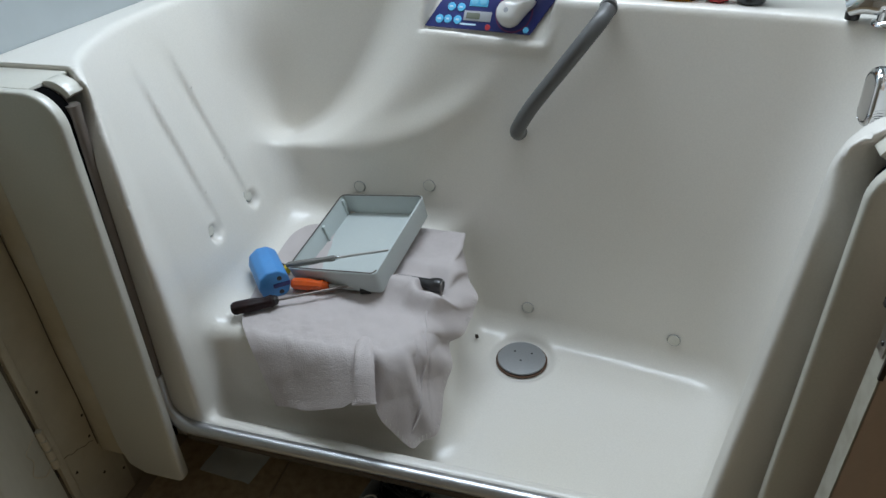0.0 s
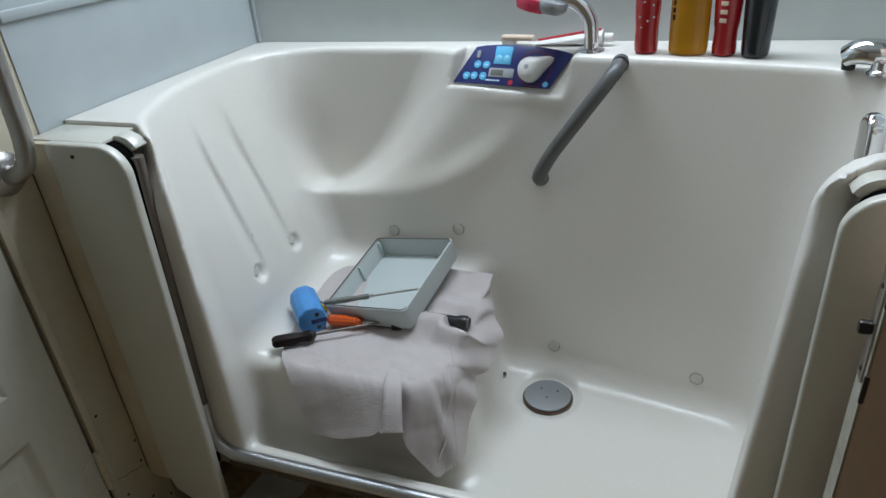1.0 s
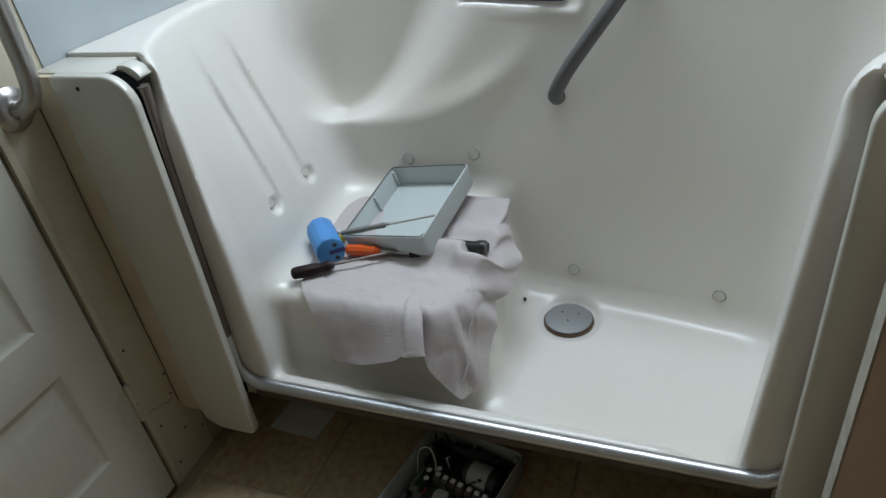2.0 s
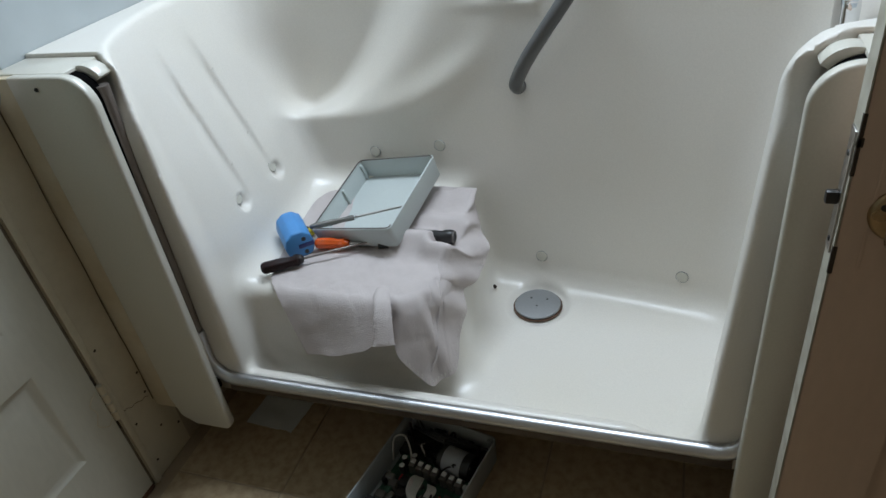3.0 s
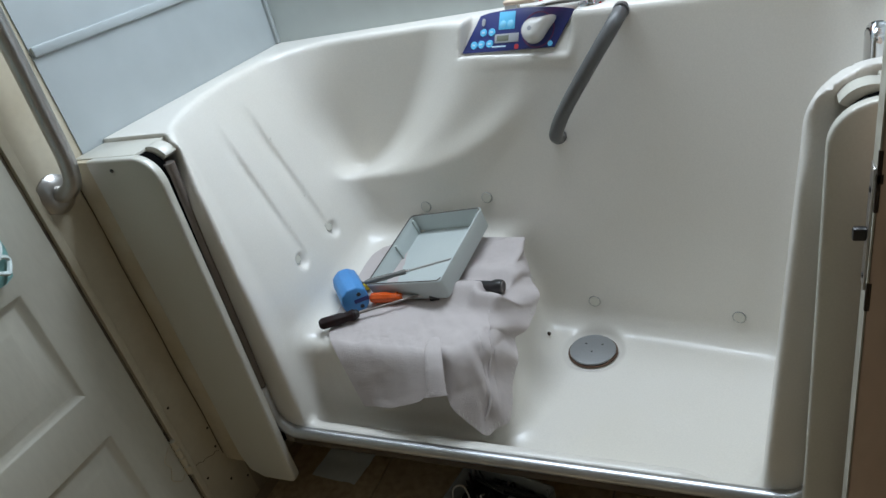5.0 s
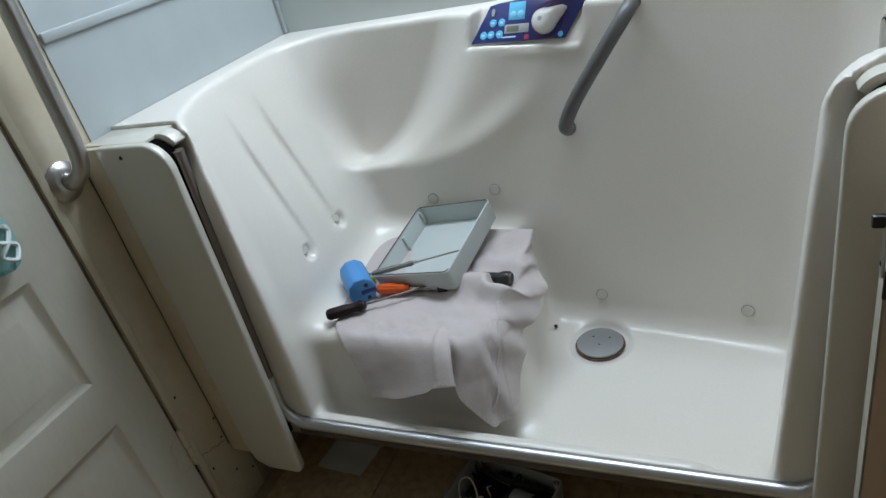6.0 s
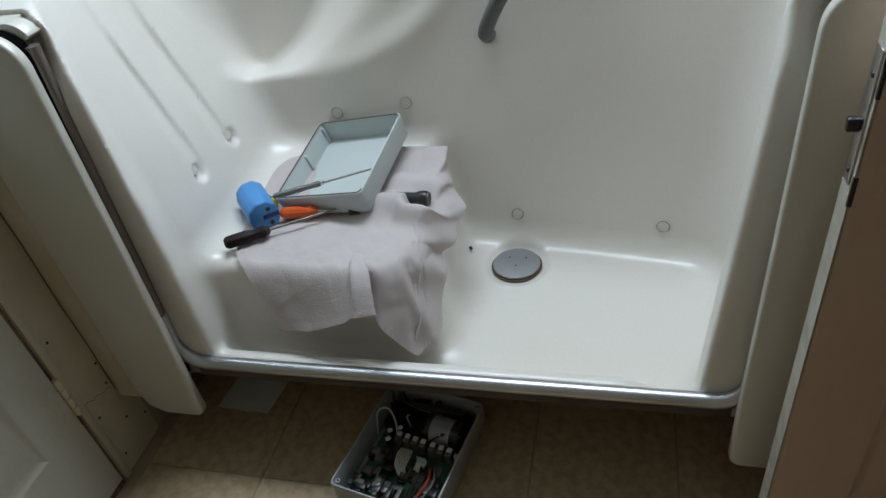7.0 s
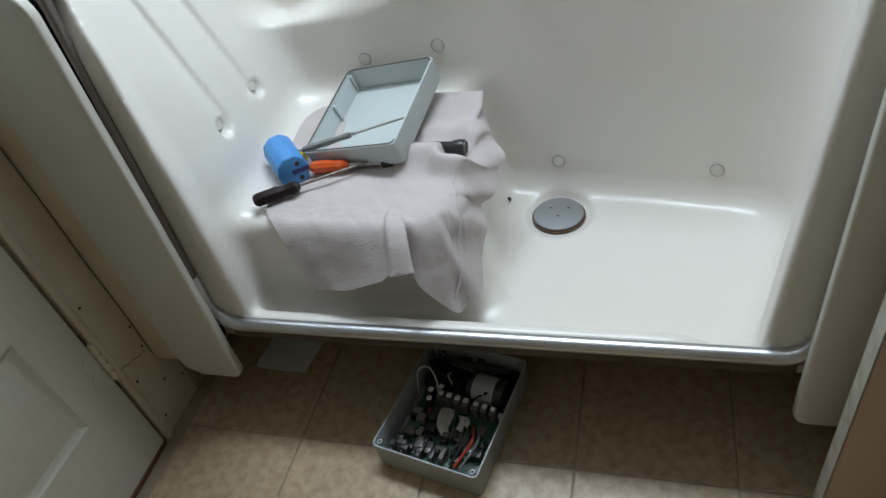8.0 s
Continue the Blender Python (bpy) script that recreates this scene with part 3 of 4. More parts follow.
for z0, z1 in ((0.235, 0.345), (1.62, 1.73)):
    h = part("hinge", tube([(0.762, -0.003, z0), (0.762, -0.003, z1)], 0.0065, 10), DOORPAINT, left_door, "paint-covered worn hinge")
    for k in range(4):
        zz = z0 + (z1 - z0) * (k + 0.5) / 4
        part("knuckle", tube([(0.762, -0.004, zz - 0.011), (0.762, -0.004, zz + 0.011)], 0.0078, 10), CAULK, h)
    part("worn_gap", box((0.756, 0.001, z0 - 0.03), (0.760, 0.006, z1 + 0.03)), DIRT, h, "dark gap at the hinge")
part("peeling_edge", tube(spline([(0.748, -0.0005, 0.336), (0.722, -0.0005, 0.318), (0.728, -0.0005, 0.29), (0.715, -0.0005, 0.262), (0.735, -0.0005, 0.238), (0.75, -0.0005, 0.244)], 6), 0.0011, 6), CAULK, left_door, "edge of peeled paint by the hinge")
part("bottom_edge", box((0.0, -0.004, -0.010), (0.755, 0.012, 0.001), 0.001), WOOD, left_door, "red-brown bare bottom edge")
for pos in ((-0.157, 0.015),):
    tagged(new("door_gap", mesh_of(box((LW - 0.012, -0.1575, 0.0), (LW - 0.0045, -0.1505, 2.04)), "door_gap", GAPDIRT)), "dark dusty gap between door and jamb", "gap", kind="structure")
tagged(new("jamb_stop", mesh_of(box((LW - 0.003, -0.1495, 0.0), (LW + 0.004, -0.132, 2.06), 0.002), "jamb_stop", PAINT)), "cream painted jamb bead with old paint cracks", "trim", kind="structure")
tagged(new("jamb_crack", mesh_of(tube([(LW - 0.001, -0.141 + 0.001 * math.sin(z * 41), z) for z in np.arange(0.42, 1.6, 0.03)], 0.0012, 6), "jamb_crack", GAPDIRT)), "dark crack along the jamb bead", "crack", kind="structure")
tagged(new("caulk_strip", mesh_of(box((LW - 0.003, -0.044, 0.175), (-0.131, -0.006, 1.026), 0.004), "caulk_strip", CAULK)), "yellow-brown stained caulk strip along the post", "caulk", kind="structure")
tagged(new("caulk_line", mesh_of(tube([(LW - 0.001, -0.0455 + 0.0012 * math.sin(z * 23), z) for z in np.arange(0.20, 1.03, 0.03)], 0.0012, 6), "caulk_line", GAPDIRT)), "dark open joint beside the caulk", "crack", kind="structure")
tagged(new("wall_crack", mesh_of(tube([(LW - 0.0025, -0.128 + 0.075 * k / 7, 0.243 - 0.026 * k / 7 + 0.003 * math.sin(k * 2.3)) for k in range(8)], 0.0007, 6), "wall_crack", GAPDIRT)), "dark crack in the painted jamb board", "crack", kind="structure")
for y, z in ((-0.116, 0.426), (-0.051, 0.294), (-0.056, 0.234), (-0.117, 0.185), (-0.060, 0.118), (-0.114, 0.049), (-0.012, 0.075)):
    thing("screw_hole", moved(lathe([(0, 0), (0.0036, 0), (0.003, 0.0012), (0, 0.0014)], 10, False), Matrix.Translation((LW - 0.0032, y, z)) @ pose(0, 0, 0, 0, 90, 0)), DIRT, "small dark screw head in the painted jamb", "screw", group="jamb screws")

# right door furniture
part("edge_band", box((-0.002, 0.0, 0.0), (-0.0002, 0.036, 2.03)), DOOREDGE, right_door, "chipped pale painted door edge")
plate = part("latch_plate", box((-0.0045, 0.008, 0.815), (-0.002, 0.030, 0.975), 0.0006), STEEL, right_door, "worn steel latch plate")
part("latch", box((-0.019, 0.012, 0.880), (-0.004, 0.022, 0.897), 0.003), BLACK, plate, "dark latch bolt sticking out")
for z in (0.83, 0.945):
    part("screw", moved(lathe([(0, 0), (0.004, 0), (0.003, 0.0014), (0, 0.0016)], 10, False), pose(-0.0044, 0.018, z, 0, -90, 0)), BLACK, plate)
for k, (z0, z1) in enumerate(((0.925, 1.0), (0.79, 0.83), (0.96, 0.972))):
    part("chip", box((-0.0026, -0.0008 , z0), (0.002 + 0.001 * k, 0.004, z1), 0.0008), DIRT, right_door, "dark chip in the door edge")
KN = pose(0.060, 0.0, 0.878, 90, 0, 0)
rosette = part("rosette", moved(lathe([(0.0, 0.0), (0.036, 0.0), (0.035, 0.004), (0.030, 0.008), (0.018, 0.010), (0.0, 0.010)], 36, False), KN), BRASS, right_door, "round aged brass rosette")
part("knob", moved(lathe([(0.0, 0.008), (0.013, 0.008), (0.012, 0.024), (0.016, 0.032), (0.025, 0.040), (0.028, 0.050), (0.026, 0.060), (0.018, 0.066), (0.0, 0.068)], 36, False), KN), BRASS, rosette, "aged brass door knob")
for a in (150, 330):
    part("screw", moved(lathe([(0, 0.006), (0.0045, 0.006), (0.004, 0.0098), (0, 0.010)], 10, False), KN @ pose(0.026 * math.cos(radians(a)), 0.026 * math.sin(radians(a)), 0)), BLACK, rosette)
part("paint_edge", box((0.026, -0.0012, 0.80), (0.030, 0.0, 1.02), 0.0004), DOORSHADE, right_door)
part("paint_edge", box((0.026, -0.0012, 1.0165), (0.098, 0.0, 1.0195), 0.0004), DOORSHADE, right_door)

# steel grab rail on the jamb
steel = base("steel_grab_rail", "brushed stainless steel grab rail screwed to the jamb", "grab rail")
part("flange", moved(lathe([(0.0, 0.0), (0.041, 0.0), (0.0405, 0.004), (0.034, 0.010), (0.022, 0.015), (0.0, 0.016)], 40, False), Matrix.Translation((LW - 0.002, -0.097, 0.985)) @ pose(0, 0, 0, 0, 90, 0)), STEEL, steel, "round steel wall flange")
part("bar", tube(spline([(LW + 0.006, -0.097, 0.985), (LW + 0.028, -0.096, 0.986), (LW + 0.052, -0.090, 1.005), (LW + 0.060, -0.084, 1.045), (LW + 0.060, -0.080, 1.12), (LW + 0.060, -0.072, 1.35), (LW + 0.060, -0.066, 1.6), (LW + 0.05, -0.066, 1.64), (LW + 0.006, -0.066, 1.65)], 8), 0.0165, 20), STEEL, steel)

# patterned towel hanging on the left door
def hanging_towel():
    bm = bmesh.new()
    nx, nz = 18, 24
    g = [[bm.verts.new((-0.160 + 0.012 * math.sin(i * 0.9) + 0.004 * math.sin(j * 0.7 + i), -0.50 + 0.235 * i / nx + 0.012 * math.sin(j * 0.5) * (i / nx), 0.905 + 0.45 * j / nz + 0.012 * (1 - i / nx))) for i in range(nx + 1)] for j in range(nz + 1)]
    for j in range(nz):
        for i in range(nx):
            bm.faces.new((g[j][i], g[j][i + 1], g[j + 1][i + 1], g[j + 1][i]))
    bmesh.ops.solidify(bm, geom=bm.faces[:], thickness=0.006)
    return bm


teal = thing("hanging_towel", hanging_towel(), TEAL, "teal bath towel with white lattice pattern hanging on the door", "towel")
for k in range(4):
    for sgn in (-1, 1):
        pts = [(-0.146 + 0.012 * math.sin((y0 + 0.5) / 0.235 * 18 * 0.9), y0, z0) for y0, z0 in ((-0.285 + sgn * 0.020 * math.sin(u * 2.6) - 0.028 * (k % 2), 0.925 + 0.05 * k + 0.028 * u) for u in np.arange(0, 2.4, 0.2))]
        part("pattern", tube(pts, 0.0045, 6), TEALW, teal, "white woven lattice line")

# ---- toiletries on the rim ----
def bottle(profile, at, mat, label, sx=1.0, sy=1.0, turn=0.0, cap=None, capmat=None):
    ob = base("bottle", label, "bottle", pose(*at, 0, 0, turn))
    bm = moved(lathe(profile, 32), Matrix.Diagonal((sx, sy, 1, 1)))
    part("body", bm, mat, ob)
    if cap:
        part("cap", moved(lathe(cap, 28), Matrix.Diagonal((sx if sx < 1.3 else 1, sy, 1, 1))), capmat, ob)
    return ob


Z = RIM + 0.001
slim = [(0.018, 0), (0.023, 0.003), (0.0245, 0.015), (0.0235, 0.05), (0.0255, 0.09), (0.0255, 0.14), (0.022, 0.165), (0.016, 0.172)]
b1 = bottle(slim, (0.852, 0.625, Z), REDB, "glossy red shampoo bottle standing on the tub rim", cap=[(0.016, 0.172), (0.017, 0.174), (0.017, 0.20), (0.014, 0.204)], capmat=WHITEP)
for k, (dx, dz) in enumerate(((-0.010, 0.055), (-0.014, 0.075), (0.002, 0.068), (0.012, 0.098), (-0.006, 0.105), (0.014, 0.075), (-0.012, 0.120), (0.004, 0.125))):
    part("dot", moved(lathe([(0, 0), (0.0022, 0), (0.002, 0.0006), (0, 0.0008)], 8, False), Matrix.Translation((dx, -math.sqrt(0.0257 ** 2 - dx * dx), dz)) @ pose(0, 0, 0, 90, 0, 0)), WHITEP, b1, "small pale printed dot")
b2 = bottle([(0.026, 0), (0.031, 0.003), (0.0325, 0.012), (0.0325, 0.10), (0.031, 0.15), (0.022, 0.185), (0.012, 0.195)], (0.936, 0.612, Z), YELB, "translucent amber shampoo bottle with dark lettering", 1.18, 0.72, cap=[(0.012, 0.195), (0.013, 0.197), (0.013, 0.225), (0.010, 0.228)], capmat=BLKB)
for k in range(5):
    part("print", box((-0.0335, -0.0155, 0.070 + 0.014 * k), (-0.026, -0.0150, 0.080 + 0.014 * k), 0.0002), BLKB, b2, "dark printed mark")
b3 = bottle([(0.018, 0), (0.0225, 0.003), (0.0235, 0.012), (0.022, 0.05), (0.024, 0.06), (0.026, 0.10), (0.026, 0.14), (0.022, 0.17), (0.014, 0.178)], (1.005, 0.606, Z), REDB, "dark red bottle with a waisted body and gold mark", cap=[(0.014, 0.178), (0.018, 0.18), (0.018, 0.21), (0.014, 0.214)], capmat=REDB)
for k in range(3):
    part("print", moved(box((-0.004, -0.0262, 0.066 + 0.016 * k), (0.010, -0.0245, 0.074 + 0.016 * k), 0.0003), pose(0, 0, 0, 0, 0, -25)), BEIGEP, b3, "pale printed mark")
b4 = bottle([(0.020, 0), (0.0245, 0.003), (0.0262, 0.014), (0.0275, 0.06), (0.030, 0.13), (0.028, 0.165), (0.018, 0.18)], (1.062, 0.592, Z), BLKB, "black bottle with faceted shoulders standing on the rim", cap=[(0.018, 0.18), (0.020, 0.182), (0.020, 0.215), (0.016, 0.218)], capmat=BLKB)

# hand shower arching out of the rim
shower = base("hand_shower", "chrome hand shower with a pink spray head in its rim holder", "hand shower")
part("escutcheon", moved(lathe([(0, 0), (0.030, 0), (0.029, 0.003), (0.020, 0.007), (0, 0.008)], 32, False), pose(0.735, 0.640, RIM + 0.0005)), CHROME, shower, "round chrome base plate")
part("neck", tube(spline([(0.735, 0.640, RIM + 0.002), (0.735, 0.640, RIM + 0.03), (0.731, 0.640, RIM + 0.065), (0.714, 0.638, RIM + 0.093), (0.690, 0.634, RIM + 0.108), (0.655, 0.630, RIM + 0.112)], 8), 0.0160, 18), CHROME, shower, "arched chrome neck")
part("head", moved(lathe([(0.0, -0.004), (0.022, -0.004), (0.032, 0.004), (0.034, 0.014), (0.030, 0.022), (0.0, 0.025)], 32, False), pose(0.650, 0.622, RIM + 0.088, 0, 14, 0)), DRAINM, shower, "grey ribbed spray face")
part("collar", moved(lathe([(0.012, -0.004), (0.034, 0.000), (0.038, 0.012), (0.034, 0.026), (0.012, 0.030)], 32), pose(0.606, 0.630, RIM + 0.092, 0, 16, 0)), PINK, shower, "translucent pink plastic shell")
paste = base("toothpaste_tube", "white toothpaste tube with red stripe lying on the rim", "toothpaste")
def tube_body():
    bm = bmesh.new()
    rings = []
    for k in range(15):
        u = k / 14
        ry, rz = 0.026 * (1 - u) + 0.017 * u, 0.0025 * (1 - u) + 0.017 * u
        rings.append([bm.verts.new((0.155 * u, ry * math.cos(a), 0.017 + rz * math.sin(a) - 0.0125 * (1 - u))) for a in np.arange(0, 2 * math.pi, math.pi / 10)])
    for a, b in zip(rings, rings[1:]):
        for i in range(len(a)):
            bm.faces.new((a[i], a[(i + 1) % len(a)], b[(i + 1) % len(a)], b[i]))
    bm.faces.new(rings[0][::-1])
    bm.faces.new(rings[-1])
    return bm
paste.matrix_world = pose(0.600, 0.700, RIM + 0.001, 0, 0, -4)
part("body", tube_body(), WHITEP, paste)
part("stripe", tube([(0.004, 0, 0.0085), (0.06, 0, 0.0185), (0.10, 0, 0.0255), (0.150, 0, 0.0342)], 0.004, 8, flat=1.0), REDP, paste, "red printed stripe")
part("cap", moved(lathe([(0.010, 0), (0.010, 0.018), (0.008, 0.020)], 20), pose(0.158, 0, 0.017, 0, 90, 0)), WHITEP, paste, "white screw cap")
brush = base("nail_brush", "beige plastic brush lying on the tub rim", "brush", pose(0.552, 0.696, RIM + 0.001, 0, 0, -6))
part("handle", box((-0.035, -0.012, 0.010), (0.045, 0.012, 0.022), 0.005, 3), BEIGEP, brush)
part("bristles", box((-0.033, -0.009, 0.0), (0.0, 0.009, 0.0105), 0.001), WHITEP, brush, "pale worn bristles")

# chrome filler tap and overflow
tap = base("filler_tap", "chrome bath filler tap on the rim", "tap")
part("base", moved(lathe([(0.0, 0), (0.027, 0), (0.026, 0.004), (0.021, 0.008), (0.020, 0.022), (0, 0.022)], 32, False), pose(1.262, 0.470, RIM + 0.0005)), CHROME, tap)
part("spout", tube(spline([(1.330, 0.478, RIM + 0.030), (1.262, 0.478, RIM + 0.034), (1.225, 0.490, RIM + 0.034), (1.205, 0.500, RIM + 0.022)], 6), 0.021, 20, radii=[0.020 + 0.004 * math.sin(k / 18 * 3.14) for k in range(19)], flat=0.8), CHROME, tap)
part("aerator", moved(lathe([(0.0, 0), (0.011, 0), (0.012, 0.012), (0.0, 0.012)], 20, False), pose(1.212, 0.497, RIM + 0.001)), BLACK, tap, "dark aerator under the spout")
part("overflow", moved(prism(rounded(0.056, 0.092, 0.026, 10), 0.030, 0.011, 4), frame_at((1.256, 0.352, 0.955), (0.12, -1.0, 0.1), (0.0, 0.1, 1.0))), CHROME, bathtub, "oval chrome overflow plate")

# ---- control panel on the pad ----
cp_m = frame_at(CPC + 0.002 * CPZ, CPX, CPY)
inv = cp_m.inverted()
flat = [inv @ v for v in CP]
bl, br, tr, tl = [(v.x, v.y) for v in flat]
top = [(tr[0] + (tl[0] - tr[0]) * k / 10, tr[1] + (tl[1] - tr[1]) * k / 10 + 0.012 * math.sin(math.pi * k / 10) ** 0.7) for k in range(11)]
control = part("control_panel", prism([bl, br] + top, 0.004, 0.0012, 2), NAVY, bathtub, "navy blue control panel with light blue buttons", cp_m)
def on_panel(u, v):
    """Place on the panel: u along its width, v up its height, both 0 to 1."""
    lo_x, hi_x = bl[0] + (tl[0] - bl[0]) * v, br[0] + (tr[0] - br[0]) * v
    return lo_x + (hi_x - lo_x) * u, bl[1] + (tl[1] - bl[1]) * v
def disc(r, h, n=24):
    return lathe([(0, 0), (r, 0), (r * 0.9, h), (0, h * 1.1)], n, False)
for u, v in ((0.10, 0.20), (0.18, 0.21), (0.275, 0.21), (0.14, 0.52), (0.235, 0.52)):
    x, y = on_panel(u, v)
    b = part("button", disc(0.0095, 0.0022), CYAN, control, "round light blue button", pose(x, y, 0.004))
    part("symbol", box((-0.004, -0.0022, 0.0021), (0.004, 0.0018, 0.0028), 0.0003), PALE, control, "", pose(x, y, 0.004))
x, y = on_panel(0.085, 0.80)
part("switch", prism(rounded(0.009, 0.018, 0.004, 5), 0.003, 0.0006, 1), GREYP, control, "small grey oval switch", pose(x, y, 0.004))
x, y = on_panel(0.345, 0.80)
win = part("display_label", box((-0.0215, -0.0205, 0.0), (0.0215, 0.0205, 0.0012), 0.0004), CYAN, control, "light blue square label", pose(x, y, 0.004))
for dx in (-0.010, 0.010):
    part("emblem", disc(0.0085, 0.0006), CYANL, control, "", win.matrix_basis @ pose(dx, -0.008, 0.0012))
x, y = on_panel(0.43, 0.33)
surround = part("display_frame", box((-0.030, -0.0105, 0.0), (0.034, 0.0105, 0.0014), 0.0005), GREYP, control, "grey display surround", pose(x, y, 0.004))
part("display", box((-0.024, -0.0065, 0.0013), (0.008, 0.0065, 0.002), 0.0003), LCD, control, "dim liquid crystal display", surround.matrix_basis)
x, y = on_panel(0.40, 0.12)
part("writing", box((-0.020, -0.0018, 0.0), (0.018, 0.0018, 0.0005)), PALE, control, "small pale line of lettering", pose(x, y, 0.004))
x, y = on_panel(0.74, 0.48)
ring = lathe([(0.0415, 0.0), (0.0415, 0.0006), (0.0385, 0.0006), (0.0385, 0.0)], 40, False)
part("dial_ring", ring, RINGP, control, "printed red dial ring", pose(x, y, 0.004))
def lever():
    """Rounded knob drawn out to a pointer."""
    bm = bmesh.new()
    rings = []
    for z, k in ((0.0, 1.0), (0.004, 1.04), (0.016, 1.0), (0.024, 0.88), (0.030, 0.62), (0.032, 0.25)):
        pts = []
        for a in np.arange(0, 2 * math.pi, math.pi / 20):
            r = 0.0275 + 0.030 * max(0, math.cos(a)) ** 7
            pts.append(bm.verts.new((k * r * math.cos(a), k * min(r, 0.0275) * math.sin(a), z)))
        rings.append(pts)
    for a, b in zip(rings, rings[1:]):
        for i in range(len(a)):
            bm.faces.new((a[i], a[(i + 1) % len(a)], b[(i + 1) % len(a)], b[i]))
    bm.faces.new(rings[-1])
    bm.faces.new(rings[0][::-1])
    return bm
dial = part("temperature_knob", lever(), KNOB, control, "white teardrop temperature knob", pose(x - 0.006, y - 0.004, 0.0045, 0, 0, 30))
part("knob_mark", disc(0.0055, 0.0008), GREYP, control, "grey centre mark", dial.matrix_basis @ pose(0.0, 0.0, 0.0318))
x, y = on_panel(0.60, 0.05)
part("hot_mark", disc(0.0065, 0.0006), REDP, control, "red hot mark", pose(x, y + 0.003, 0.004))
x, y = on_panel(0.94, 0.10)
part("cold_mark", disc(0.0065, 0.0006), CYAN, control, "blue cold mark", pose(x, y, 0.004))

# ---- towel on the seat ----
# where the cloth turns over the seat's edge, and where its hem hangs below that
TURN = [(0.140, 0.122), (0.240, 0.118), (0.330, 0.115), (0.395, 0.112), (0.440, 0.112), (0.462, 0.117), (0.485, 0.138), (0.495, 0.168), (0.500, 0.205), (0.503, 0.25), (0.505, 0.30), (0.506, 0.37), (0.505, 0.46), (0.500, 0.54)]
HEM = [(0.238, 0.043, 0.336), (0.315, 0.040, 0.351), (0.392, 0.035, 0.383), (0.424, 0.036, 0.400), (0.446, 0.080, 0.420), (0.467, 0.036, 0.367), (0.530, 0.045, 0.280),
       (0.562, 0.105, 0.286), (0.568, 0.195, 0.357), (0.551, 0.265, 0.388), (0.587, 0.338, 0.402), (0.577, 0.394, 0.428), (0.524, 0.486, 0.430), (0.508, 0.540, 0.492)]


def eased(points, n, rounds):
    """A line through points with its corners slightly eased."""
    pts = [Vector(p) for p in points]
    line = [pts[i // n].lerp(pts[i // n + 1], i % n / n) for i in range(n * (len(pts) - 1))] + [pts[-1]]
    for _ in range(rounds):
        line = [line[0]] + [(a + 2 * b + c) / 4 for a, b, c in zip(line, line[1:], line[2:])] + [line[-1]]
    return line


turn_line, hem_line = eased([(x, y, 0) for x, y in TURN], 16, 40), eased(HEM, 16, 9)
INNER = spline([(0.125, 0.145, 0), (0.100, 0.24, 0), (0.085, 0.36, 0), (0.105, 0.49, 0), (0.26, 0.535, 0), (0.47, 0.542, 0)], 16)


def on_line(line, u):
    k = min(max(u, 0) * (len(line) - 1), len(line) - 1.001)
    return line[int(k)].lerp(line[int(k) + 1], k - int(k))


def ridge(y, y0, w):
    return math.exp(-((y - y0) / w) ** 2)


def seat_cloth(x, y):
    """Height of the cloth where it lies on the seat: two ridges with a hollow between, fine creases."""
    z = 0.463 + 0.03 * float(step(0.3, 0.6, y))
    reach = float(step(0.33, 0.45, x))
    z += reach * (0.036 * ridge(y, 0.282, 0.022) * float(step(0.44, 0.48, x)) - 0.002 * ridge(y, 0.33, 0.018) + 0.018 * ridge(y, 0.40, 0.030))
    z += 0.038 * ridge(y, 0.318, 0.036) * float(step(0.30, 0.42, x)) * (1 - float(step(0.462, 0.480, x)))
    z += 0.010 * ridge(x - 0.25 * (y - 0.1), 0.44, 0.03) * (1 - float(step(0.12, 0.26, y)))
    q = Vector((x * 9, y * 9, 1.3))
    return z + 0.003 * noise.noise(q) + 0.0022 * noise.noise(Vector((x * 24 + y * 18, y * 13, 4.1))) + 0.0008 * noise.noise(q * 8)


